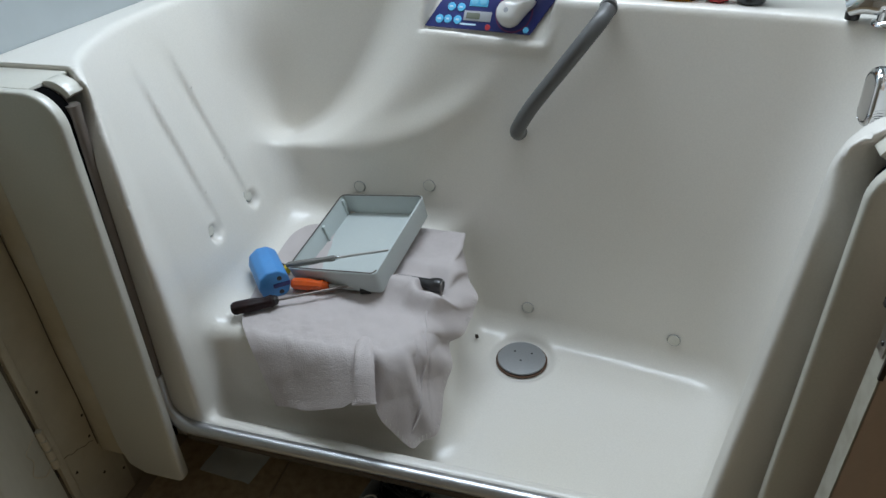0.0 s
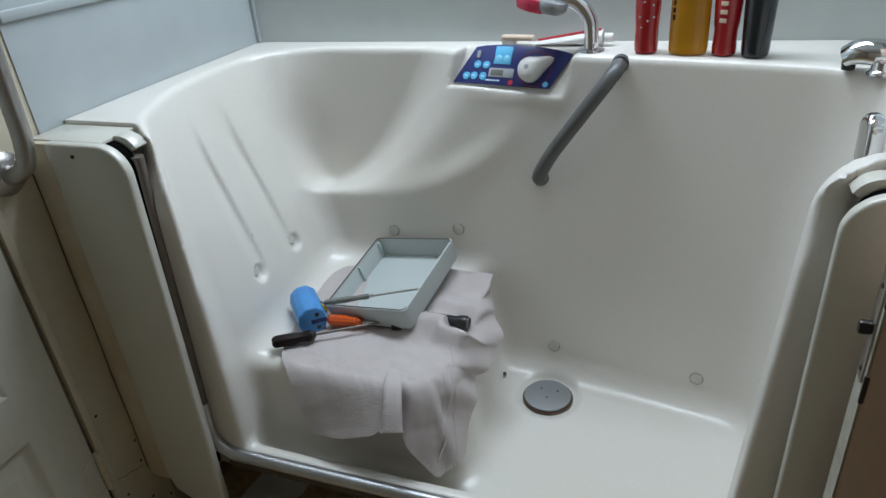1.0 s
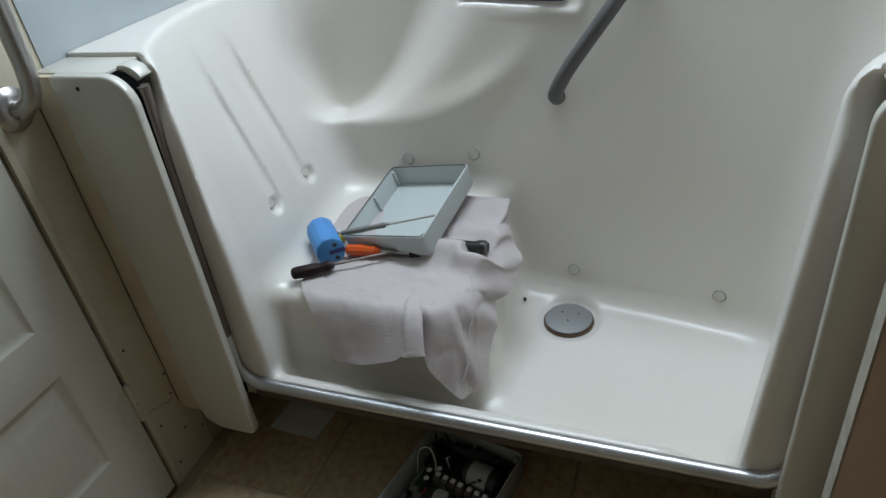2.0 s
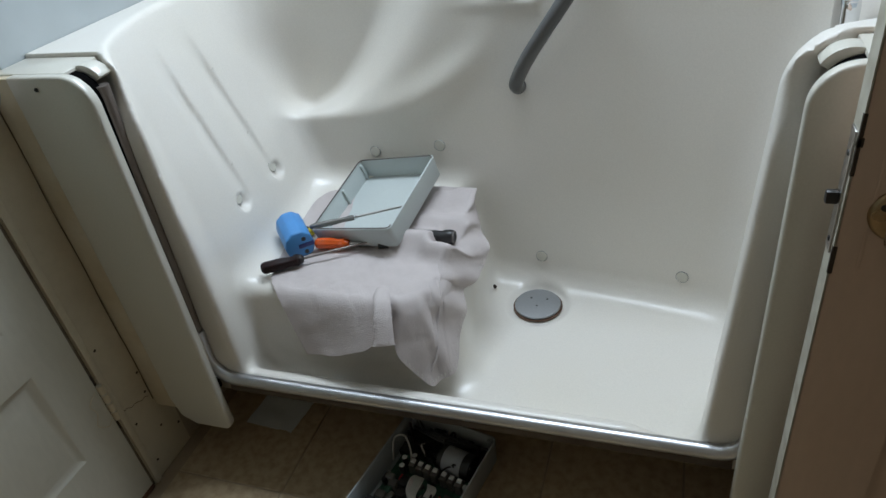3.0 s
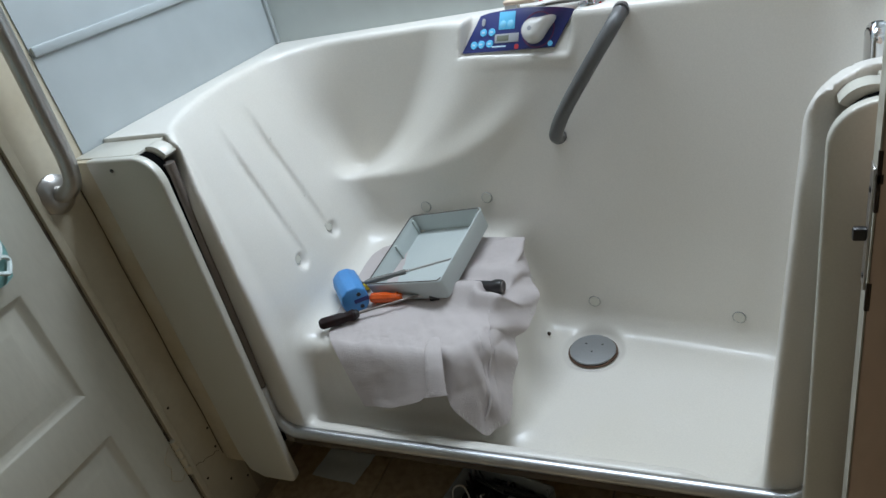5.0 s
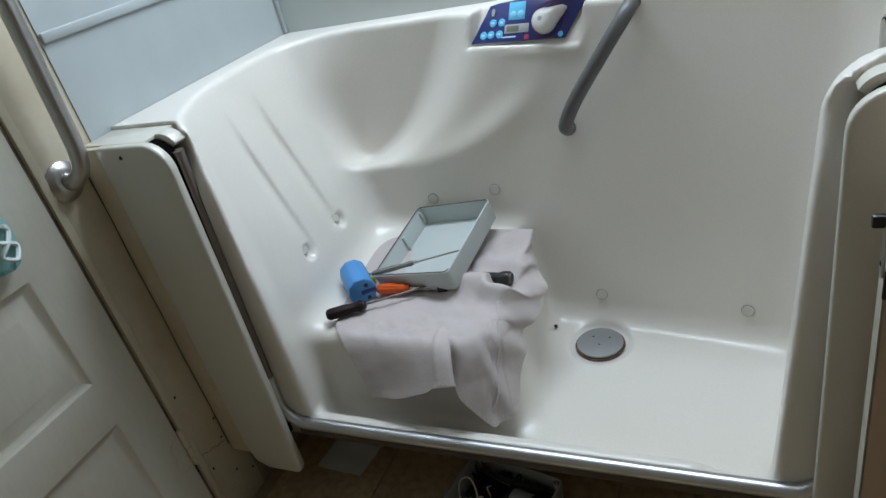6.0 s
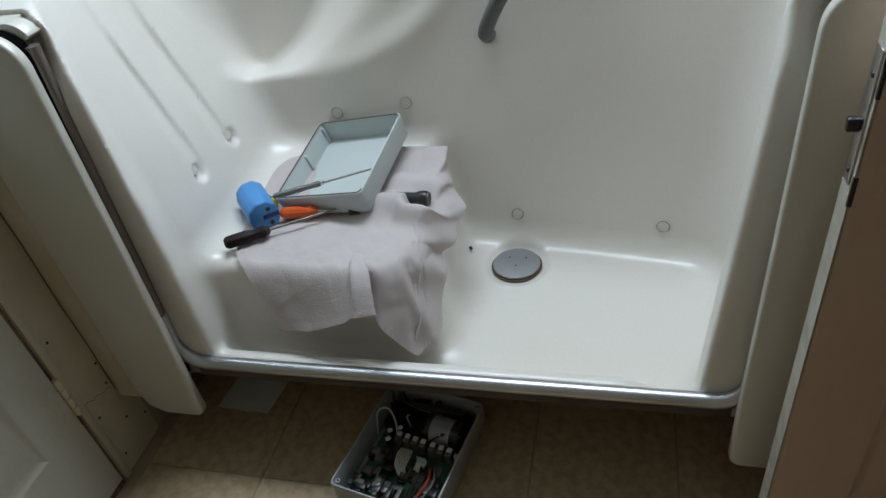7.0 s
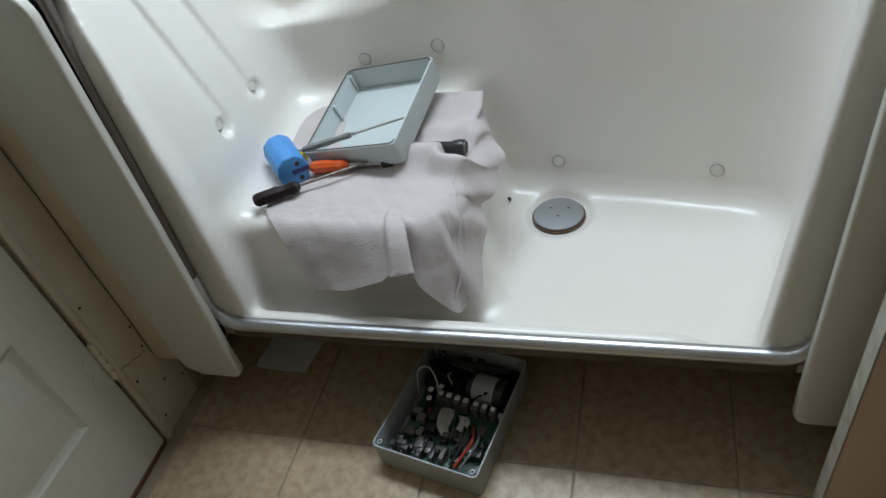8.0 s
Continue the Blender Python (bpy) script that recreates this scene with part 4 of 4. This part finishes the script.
def towel_at(u, s):
    """A point of the cloth: u runs along the hanging hem, s from the back (0) over the seat's edge (1) to the hem (2)."""
    e, h = on_line(turn_line, u), on_line(hem_line, u)
    edge = Vector((e.x, e.y, seat_cloth(e.x, e.y)))
    if s <= 1:
        p = on_line(INNER, u).lerp(e, s)
        return Vector((p.x, p.y, seat_cloth(p.x, p.y)))
    v = s - 1
    away = Vector((h.x - e.x, h.y - e.y, 0))
    inner = on_line(INNER, u)
    out = Vector((e.x - inner.x, e.y - inner.y, 0)).normalized()
    lip = edge + (0.022 * out + 0.25 * away) + Vector((0, 0, 0.002))
    mid = edge.lerp(h, 0.45) + 0.012 * out
    p = edge * (1 - v) ** 3 + lip * 3 * v * (1 - v) ** 2 + mid * 3 * v * v * (1 - v) + h * v ** 3
    n = noise.noise(Vector((u * 9, v * 1.5, 2.0)))
    side = float(step(0.44, 0.52, u))
    fold = side * 0.0080 * math.sin(62 * (u - 0.10 * v) + 1.2 * n) * min(1, v * 2.2) * (1 - float(step(0.9, 1.0, u)))
    crease = -0.0060 * side * (math.exp(-((u - 0.565 + 0.10 * v) / 0.006) ** 2) + 0.8 * math.exp(-((u - 0.635 + 0.13 * v) / 0.005) ** 2)) * math.sin(math.pi * v)
    fine = 0.0030 * noise.noise(p * 16) + 0.0016 * noise.noise(p * 42)
    curl = 0.010 * math.exp(-((v - 1) / 0.05) ** 2) * float(step(0.02, 0.06, u)) * (1 - float(step(0.12, 0.22, u)))
    return p + out * (fold + crease + fine * min(1, 3 * v) + curl)


NU, NS = 210, 130
grid = np.array([towel_at(i / NU, 2 * j / NS) for j in range(NS + 1) for i in range(NU + 1)])
for _ in range(4):
    d = tub(grid)
    g = np.stack([(tub(grid + 0.001 * np.eye(3)[k]) - tub(grid - 0.001 * np.eye(3)[k])) / 0.002 for k in range(3)], -1)
    g /= np.maximum(np.linalg.norm(g, axis=1), 0.3)[:, None]
    grid = grid + g * np.clip(0.0045 - d, 0, 0.02)[:, None]


def laid(u, s):
    """The finished cloth's place at u, s."""
    return Vector(grid[min(NS, round(s * NS / 2)) * (NU + 1) + min(NU, round(u * NU))])


def towel_mesh():
    bm = bmesh.new()
    vs = [bm.verts.new(p) for p in grid]
    for j in range(NS):
        for i in range(NU):
            k = j * (NU + 1) + i
            bm.faces.new((vs[k], vs[k + 1], vs[k + NU + 2], vs[k + NU + 1]))
    bmesh.ops.recalc_face_normals(bm, faces=bm.faces[:])
    bmesh.ops.solidify(bm, geom=bm.faces[:], thickness=-0.0030)
    return bm


towel = base("towel", "pale pinkish-white cotton towel spread over the tub seat", "towel")
part("cloth", towel_mesh(), TOWEL, towel)


def strip(points, width, thick, side):
    """A flat ribbon along points, its width along side."""
    bm = bmesh.new()
    side = Vector(side).normalized()
    rings = []
    pts = spline(points, 8)
    for i, p in enumerate(pts):
        d = (pts[min(i + 1, len(pts) - 1)] - pts[max(i - 1, 0)]).normalized()
        n = d.cross(side).normalized()
        w = width * (0.86 + 0.22 * i / len(pts)) + 0.0012 * math.sin(i * 1.3)
        rings.append([bm.verts.new(p + side * (w / 2 * math.cos(a)) + n * (thick * (1.0 if abs(math.sin(a)) > 0.3 else 0.4) * math.sin(a))) for a in np.arange(0, 2 * math.pi, math.pi / 6)])
    for a, b in zip(rings, rings[1:]):
        for i in range(len(a)):
            bm.faces.new((a[i], a[(i + 1) % len(a)], b[(i + 1) % len(a)], b[i]))
    bm.faces.new(rings[0][::-1])
    bm.faces.new(rings[-1])
    return bm


FOLD = [(0.408, 0.150, 0.462), (0.420, 0.112, 0.474), (0.432, 0.084, 0.474), (0.440, 0.060, 0.459), (0.445, 0.042, 0.438), (0.449, 0.027, 0.417)]
pleat = part("folded_hem", strip(FOLD, 0.040, 0.0065, (0.93, 0.30, 0.0)), TOWEL, towel, "stiff folded hem sticking out over the edge")
part("hem_end", strip([(0.4482, 0.0290, 0.4205), (0.4486, 0.0260, 0.4160), (0.4490, 0.0245, 0.4125)], 0.046, 0.0070, (0.93, 0.30, 0.0)), TOWEL, pleat, "rolled end of the folded hem")
for k in range(84, 190, 2):
    a, b = laid(k / NU, 2.0), laid(k / NU, 1.86)
    d = (a - b).normalized()
    part("stitch", tube([a - d * 0.010 + Vector((0.0015, -0.0015, 0.0030)), a + d * 0.0015 + Vector((0.001, -0.001, 0.0012))], 0.0011, 5), WIRE, towel)

# long seam across the hanging side
seam = [laid(0.70 - 0.235 * k / 40, 1.0 + 0.90 * (k / 40) ** 1.2) + Vector((0.0022, -0.0022, 0.0024)) for k in range(41)]
part("seam", tube(spline(seam[::5], 5), 0.0026, 8), TOWEL, towel, "raised seam across the hanging side")
part("loose_thread", tube(spline([(0.512, 0.520, 0.470), (0.524, 0.496, 0.438), (0.535, 0.478, 0.420), (0.548, 0.470, 0.404)], 6), 0.0008, 5), WIRE, towel, "loose pulled thread")

# ---- tools ----
def screwdriver(name, at, tip, handle, r, shaft_r, mat, label, flutes=6, collar=BLACK, metal=STEEL):
    """Handle with flutes, collar and blade from at towards tip."""
    a, b = Vector(at), Vector(tip)
    m = frame_at(a, (b - a), (0, 0, 1)) @ pose(0, 0, 0, 0, 90, 0)
    length = (b - a).length
    ob = base(name, label, "screwdriver", m)
    bm = bmesh.new()
    prof = [(0.0, 0.55), (0.004, 0.85), (0.010, 1.0), (handle * 0.55, 1.0), (handle * 0.72, 0.80), (handle * 0.80, 0.82), (handle * 0.93, 0.95), (handle, 0.7)]
    rings = []
    for z, k in prof:
        depth = 0.10 if 0.008 < z < handle * 0.9 else 0.03
        rings.append([bm.verts.new((r * k * (1 - depth * (0.5 + 0.5 * math.cos(flutes * t))) * math.cos(t), r * k * (1 - depth * (0.5 + 0.5 * math.cos(flutes * t))) * math.sin(t), z)) for t in np.arange(0, 2 * math.pi, math.pi / 24)])
    for p, q in zip(rings, rings[1:]):
        for i in range(len(p)):
            bm.faces.new((p[i], p[(i + 1) % len(p)], q[(i + 1) % len(p)], q[i]))
    bm.faces.new(rings[0][::-1])
    bm.faces.new(rings[-1])
    part("handle", bm, mat, ob)
    part("collar", moved(lathe([(r * 0.75, 0), (r * 0.62, 0.006), (shaft_r * 1.6, 0.009)], 20), pose(0, 0, handle)), collar, ob)
    part("shaft", tube([(0, 0, handle + 0.004), (0, 0, length - 0.010), (0, 0, length)], shaft_r, 12, radii=[shaft_r, shaft_r, shaft_r * 0.7]), metal, ob, "thin steel shaft")
    return ob


screwdriver("screwdriver", (0.100, 0.150, 0.484), (0.315, 0.283, 0.486), 0.092, 0.0155, 0.0030, DARKRED, "screwdriver with dark red and black handle lying on the towel", metal=GUIDE)
screwdriver("screwdriver", (0.185, 0.266, 0.484), (0.372, 0.290, 0.482), 0.078, 0.0140, 0.0032, ORANGE, "screwdriver with translucent orange handle beside the lid", 8, ORANGE)
screwdriver("screwdriver", (0.158, 0.300, 0.506), (0.402, 0.350, 0.552), 0.120, 0.0075, 0.0028, GREYT, "slim screwdriver with clear grey handle across the lid", 4, CHROME)
torch = base("torch", "black plastic torch lying under a towel fold", "torch", frame_at((0.518, 0.333, 0.482), (-1, 0.03, 0.0), (0, 0, 1)) @ pose(0, 0, 0, 0, 90, 0))
part("body", lathe([(0.0, 0.0), (0.013, 0.0), (0.0165, 0.003), (0.0175, 0.010), (0.0165, 0.022), (0.0130, 0.030), (0.0125, 0.105), (0.0, 0.105)], 28, False), BLACK, torch)
part("lens_ring", lathe([(0.0105, -0.001), (0.0140, -0.001), (0.0150, 0.003), (0.0105, 0.003)], 28, False), SEAL, torch)

# blue moulded holder: faceted body with two holes and a notch at the end
blue_m = frame_at((0.088, 0.318, 0.496), (0.082, -0.092, -0.002), (0, 0, 1)) @ pose(0, 0, 0, 0, 90, 0)
holder = base("tool_holder", "blue plastic tool holder with holes in its end", "tool holder", blue_m)
sect = [(0.036 * math.cos(radians(a)) * k, 0.042 * math.sin(radians(a)) * k) for a, k in ((0, 1), (35, 1.02), (70, 0.98), (110, 0.98), (145, 1.02), (180, 1), (215, 0.98), (250, 0.92), (290, 0.92), (325, 0.98))]
part("body", prism(sect, 0.112, 0.005, 3), BLUE, holder)
for x, y in ((0.012, -0.018), (0.012, 0.018)):
    part("hole", moved(lathe([(0, 0), (0.0055, 0), (0.0055, 0.0014), (0, 0.0014)], 16, False), pose(x, y, 0.1115)), BLACK, holder, "dark hole")
part("notch", box((-0.004, -0.006, 0.104), (0.034, 0.006, 0.1135), 0.002), NAVY, holder, "dark notch in the end")
pen = thing("bit_holder", tube([(0.090, 0.340, 0.478), (0.150, 0.318, 0.480)], 0.009, 14), YELLOWP, "black and yellow bit holder behind the blue holder", "tool")
part("grip", tube([(0.110, 0.3327, 0.4787), (0.138, 0.3224, 0.4797)], 0.0098, 14), BLACK, pen)
thing("hex_socket", tube([(0.345, 0.281, 0.480), (0.368, 0.286, 0.481)], 0.0085, 6), BLACK, "small black socket lying by the lid", "tool")

# ---- inside of the control box ----
board = part("circuit_board", box((-0.098, -0.125, 0.014), (0.098, 0.060, 0.017), 0.0004), PCB, enclosure, "green circuit board")
tr_ = part("transformer", tube([(0.012, 0.072, 0.043), (0.094, 0.068, 0.043)], 0.031, 24), BLACK, enclosure, "dark wound motor with a grey label")
part("label", tube([(0.024, 0.0714, 0.0432), (0.074, 0.069, 0.0432)], 0.0314, 24), GREYP, tr_, "silver-grey label")
for k in range(7):
    x = -0.044 + 0.0205 * k + (0.004 if k > 3 else 0)
    y = 0.026 - 0.001 * k
    c = part("relay", box((x - 0.008, y - 0.012, 0.017), (x + 0.008, y + 0.010, 0.048), 0.001), SEAL, board, "clear grey relay")
    part("relay_top", box((x - 0.0055, y - 0.003, 0.048), (x + 0.0055, y + 0.008, 0.052), 0.001), WHITEP, c, "bright white top")
for x, y in ((-0.072, 0.032), (-0.066, 0.010), (-0.052, 0.046)):
    c = part("capacitor", moved(lathe([(0, 0), (0.0075, 0), (0.0075, 0.026), (0.0065, 0.028), (0, 0.028)], 18, False), pose(x, y, 0.017)), BLACK, board)
    part("capacitor_top", moved(lathe([(0, 0), (0.0066, 0), (0.006, 0.001), (0, 0.001)], 18, False), pose(x, y, 0.0452)), WHITEP, c)
part("fuse_block", box((-0.060, -0.020, 0.017), (-0.030, -0.004, 0.034), 0.001), REDP, board, "red terminal block")
rnd = random.Random(4)
for k in range(70):
    x, y = rnd.uniform(-0.092, 0.086), rnd.uniform(-0.120, -0.015)
    w, l, h = rnd.uniform(0.004, 0.012), rnd.uniform(0.004, 0.014), rnd.uniform(0.006, 0.026)
    part("component", box((x - w, y - l, 0.017), (x + w, y + l, 0.017 + h), 0.001), rnd.choice((BLACK, BLACK, BLACK, BLACK, SEAL, SEAL, GREYT, PCB)), board)
for k in range(7):
    pts = [(-0.020 + 0.004 * k, -0.005, 0.050), (-0.022 + 0.005 * k, -0.022, 0.054), (-0.020 + 0.004 * k, -0.045, 0.042), (-0.005 + 0.003 * k, -0.06, 0.030)]
    part("wire", tube(spline(pts, 5), 0.0016, 6), WIRE, enclosure, "pale ribbon wire")
for k in range(6):
    pts = [(0.018 + 0.004 * k, -0.012, 0.046), (0.028 + 0.004 * k, -0.026, 0.052), (0.024 + 0.003 * k, -0.044, 0.040)]
    part("wire", tube(spline(pts, 5), 0.0016, 6), WIRE, enclosure)
# Black slab added to keep the rear half of the box dark
part("rear_fill", box((-0.110, 0.058, 0.004), (0.110, 0.141, 0.024), 0.003), BLACK, enclosure, "black slab added to darken the rear of the box")
for k in range(30):
    x, y = rnd.uniform(-0.10, 0.10), rnd.uniform(0.05, 0.14)
    pts = [(x, y, 0.012), (x + rnd.uniform(-0.02, 0.02), y + rnd.uniform(-0.02, 0.005), rnd.uniform(0.04, 0.072)), (x + rnd.uniform(-0.03, 0.03), min(0.138, y + rnd.uniform(-0.03, 0.02)), rnd.uniform(0.01, 0.05))]
    pts = [(max(-0.108, min(0.108, px)), py, pz) for px, py, pz in pts]
    part("wire", tube(spline(pts, 6), 0.0022, 6), rnd.choice((BLACK, BLACK, BLACK, WIRE, DARKRED)), enclosure)
for k in range(4):
    pts = [(0.070 - 0.01 * k, -0.03, 0.045), (0.085 - 0.012 * k, -0.07, 0.058), (0.062 - 0.012 * k, -0.12, 0.030)]
    part("wire", tube(spline(pts, 6), 0.003, 8), (GREYT, REDW, BLACK, BLACK)[k], enclosure)
for k in range(9):
    x0, x1 = -0.10 + 0.022 * k, 0.10 - 0.019 * k
    pts = [(x0, 0.135, 0.026), (x0 + 0.01, 0.118, 0.050 + 0.003 * (k % 3)), ((x0 + x1) / 2, 0.100 + 0.006 * (k % 4), 0.058), (x1, 0.128, 0.048), (x1, 0.138, 0.024)]
    part("wire", tube(spline(pts, 5), 0.0034, 7), BLACK, enclosure)
part("loop_wire", tube(spline([(-0.108, 0.030, 0.02), (-0.106, 0.048, 0.078), (-0.085, 0.062, 0.084), (-0.066, 0.052, 0.06), (-0.060, 0.040, 0.03)], 6), 0.0022, 8), WIRE, enclosure, "white looped wire over the edge")
for x, y in ((-0.106, -0.136), (0.106, -0.136), (-0.106, 0.136), (0.106, 0.136), (0.112, 0.0)):
    part("boss", moved(lathe([(0.0055, 0.004), (0.0055, 0.073), (0.003, 0.073), (0.003, 0.066), (0, 0.066)], 16, False), pose(x, y, 0)), CASE, enclosure)
part("post_terminal", tube([(-0.092, -0.118, 0.017), (-0.092, -0.118, 0.050)], 0.006, 12), BLACK, board)

# ---- loose paper, floor tiles ----
def sheet():
    bm = bmesh.new()
    n = 10
    c = [Vector(v) for v in ((-0.060, 0.075, 0), (0.083, 0.066, 0), (0.100, 0.180, 0), (-0.050, 0.190, 0))]
    g = [[bm.verts.new(c[0].lerp(c[1], i / n).lerp(c[3].lerp(c[2], i / n), j / n) + Vector((0, 0, 0.005 + 0.012 * max(0, noise.noise(Vector((i * 0.3, j * 0.3, 7))))))) for i in range(n + 1)] for j in range(n + 1)]
    for j in range(n):
        for i in range(n):
            bm.faces.new((g[j][i], g[j][i + 1], g[j + 1][i + 1], g[j + 1][i]))
    bmesh.ops.recalc_face_normals(bm, faces=bm.faces[:])
    bmesh.ops.solidify(bm, geom=bm.faces[:], thickness=0.0014)
    return bm


thing("paper_sheet", sheet(), PAPER, "crumpled grey plastic sheet on the floor under the tub", "sheet")
TILE = 0.305
floor_ob = bpy.data.objects["floor"]
tile_mesh = mesh_of(box((-TILE / 2 + 0.0025, -TILE / 2 + 0.0025, -0.006), (TILE / 2 - 0.0025, TILE / 2 - 0.0025, 0.0), 0.0008, 1), "tile", VINYL)
for i in range(-1, 6):
    for j in range(-6, 3):
        t = new("tile", tile_mesh)
        t.parent = floor_ob
        t.location = (0.147 + TILE * (i + 0.5), -0.104 + TILE * (j + 0.5), 0.0)
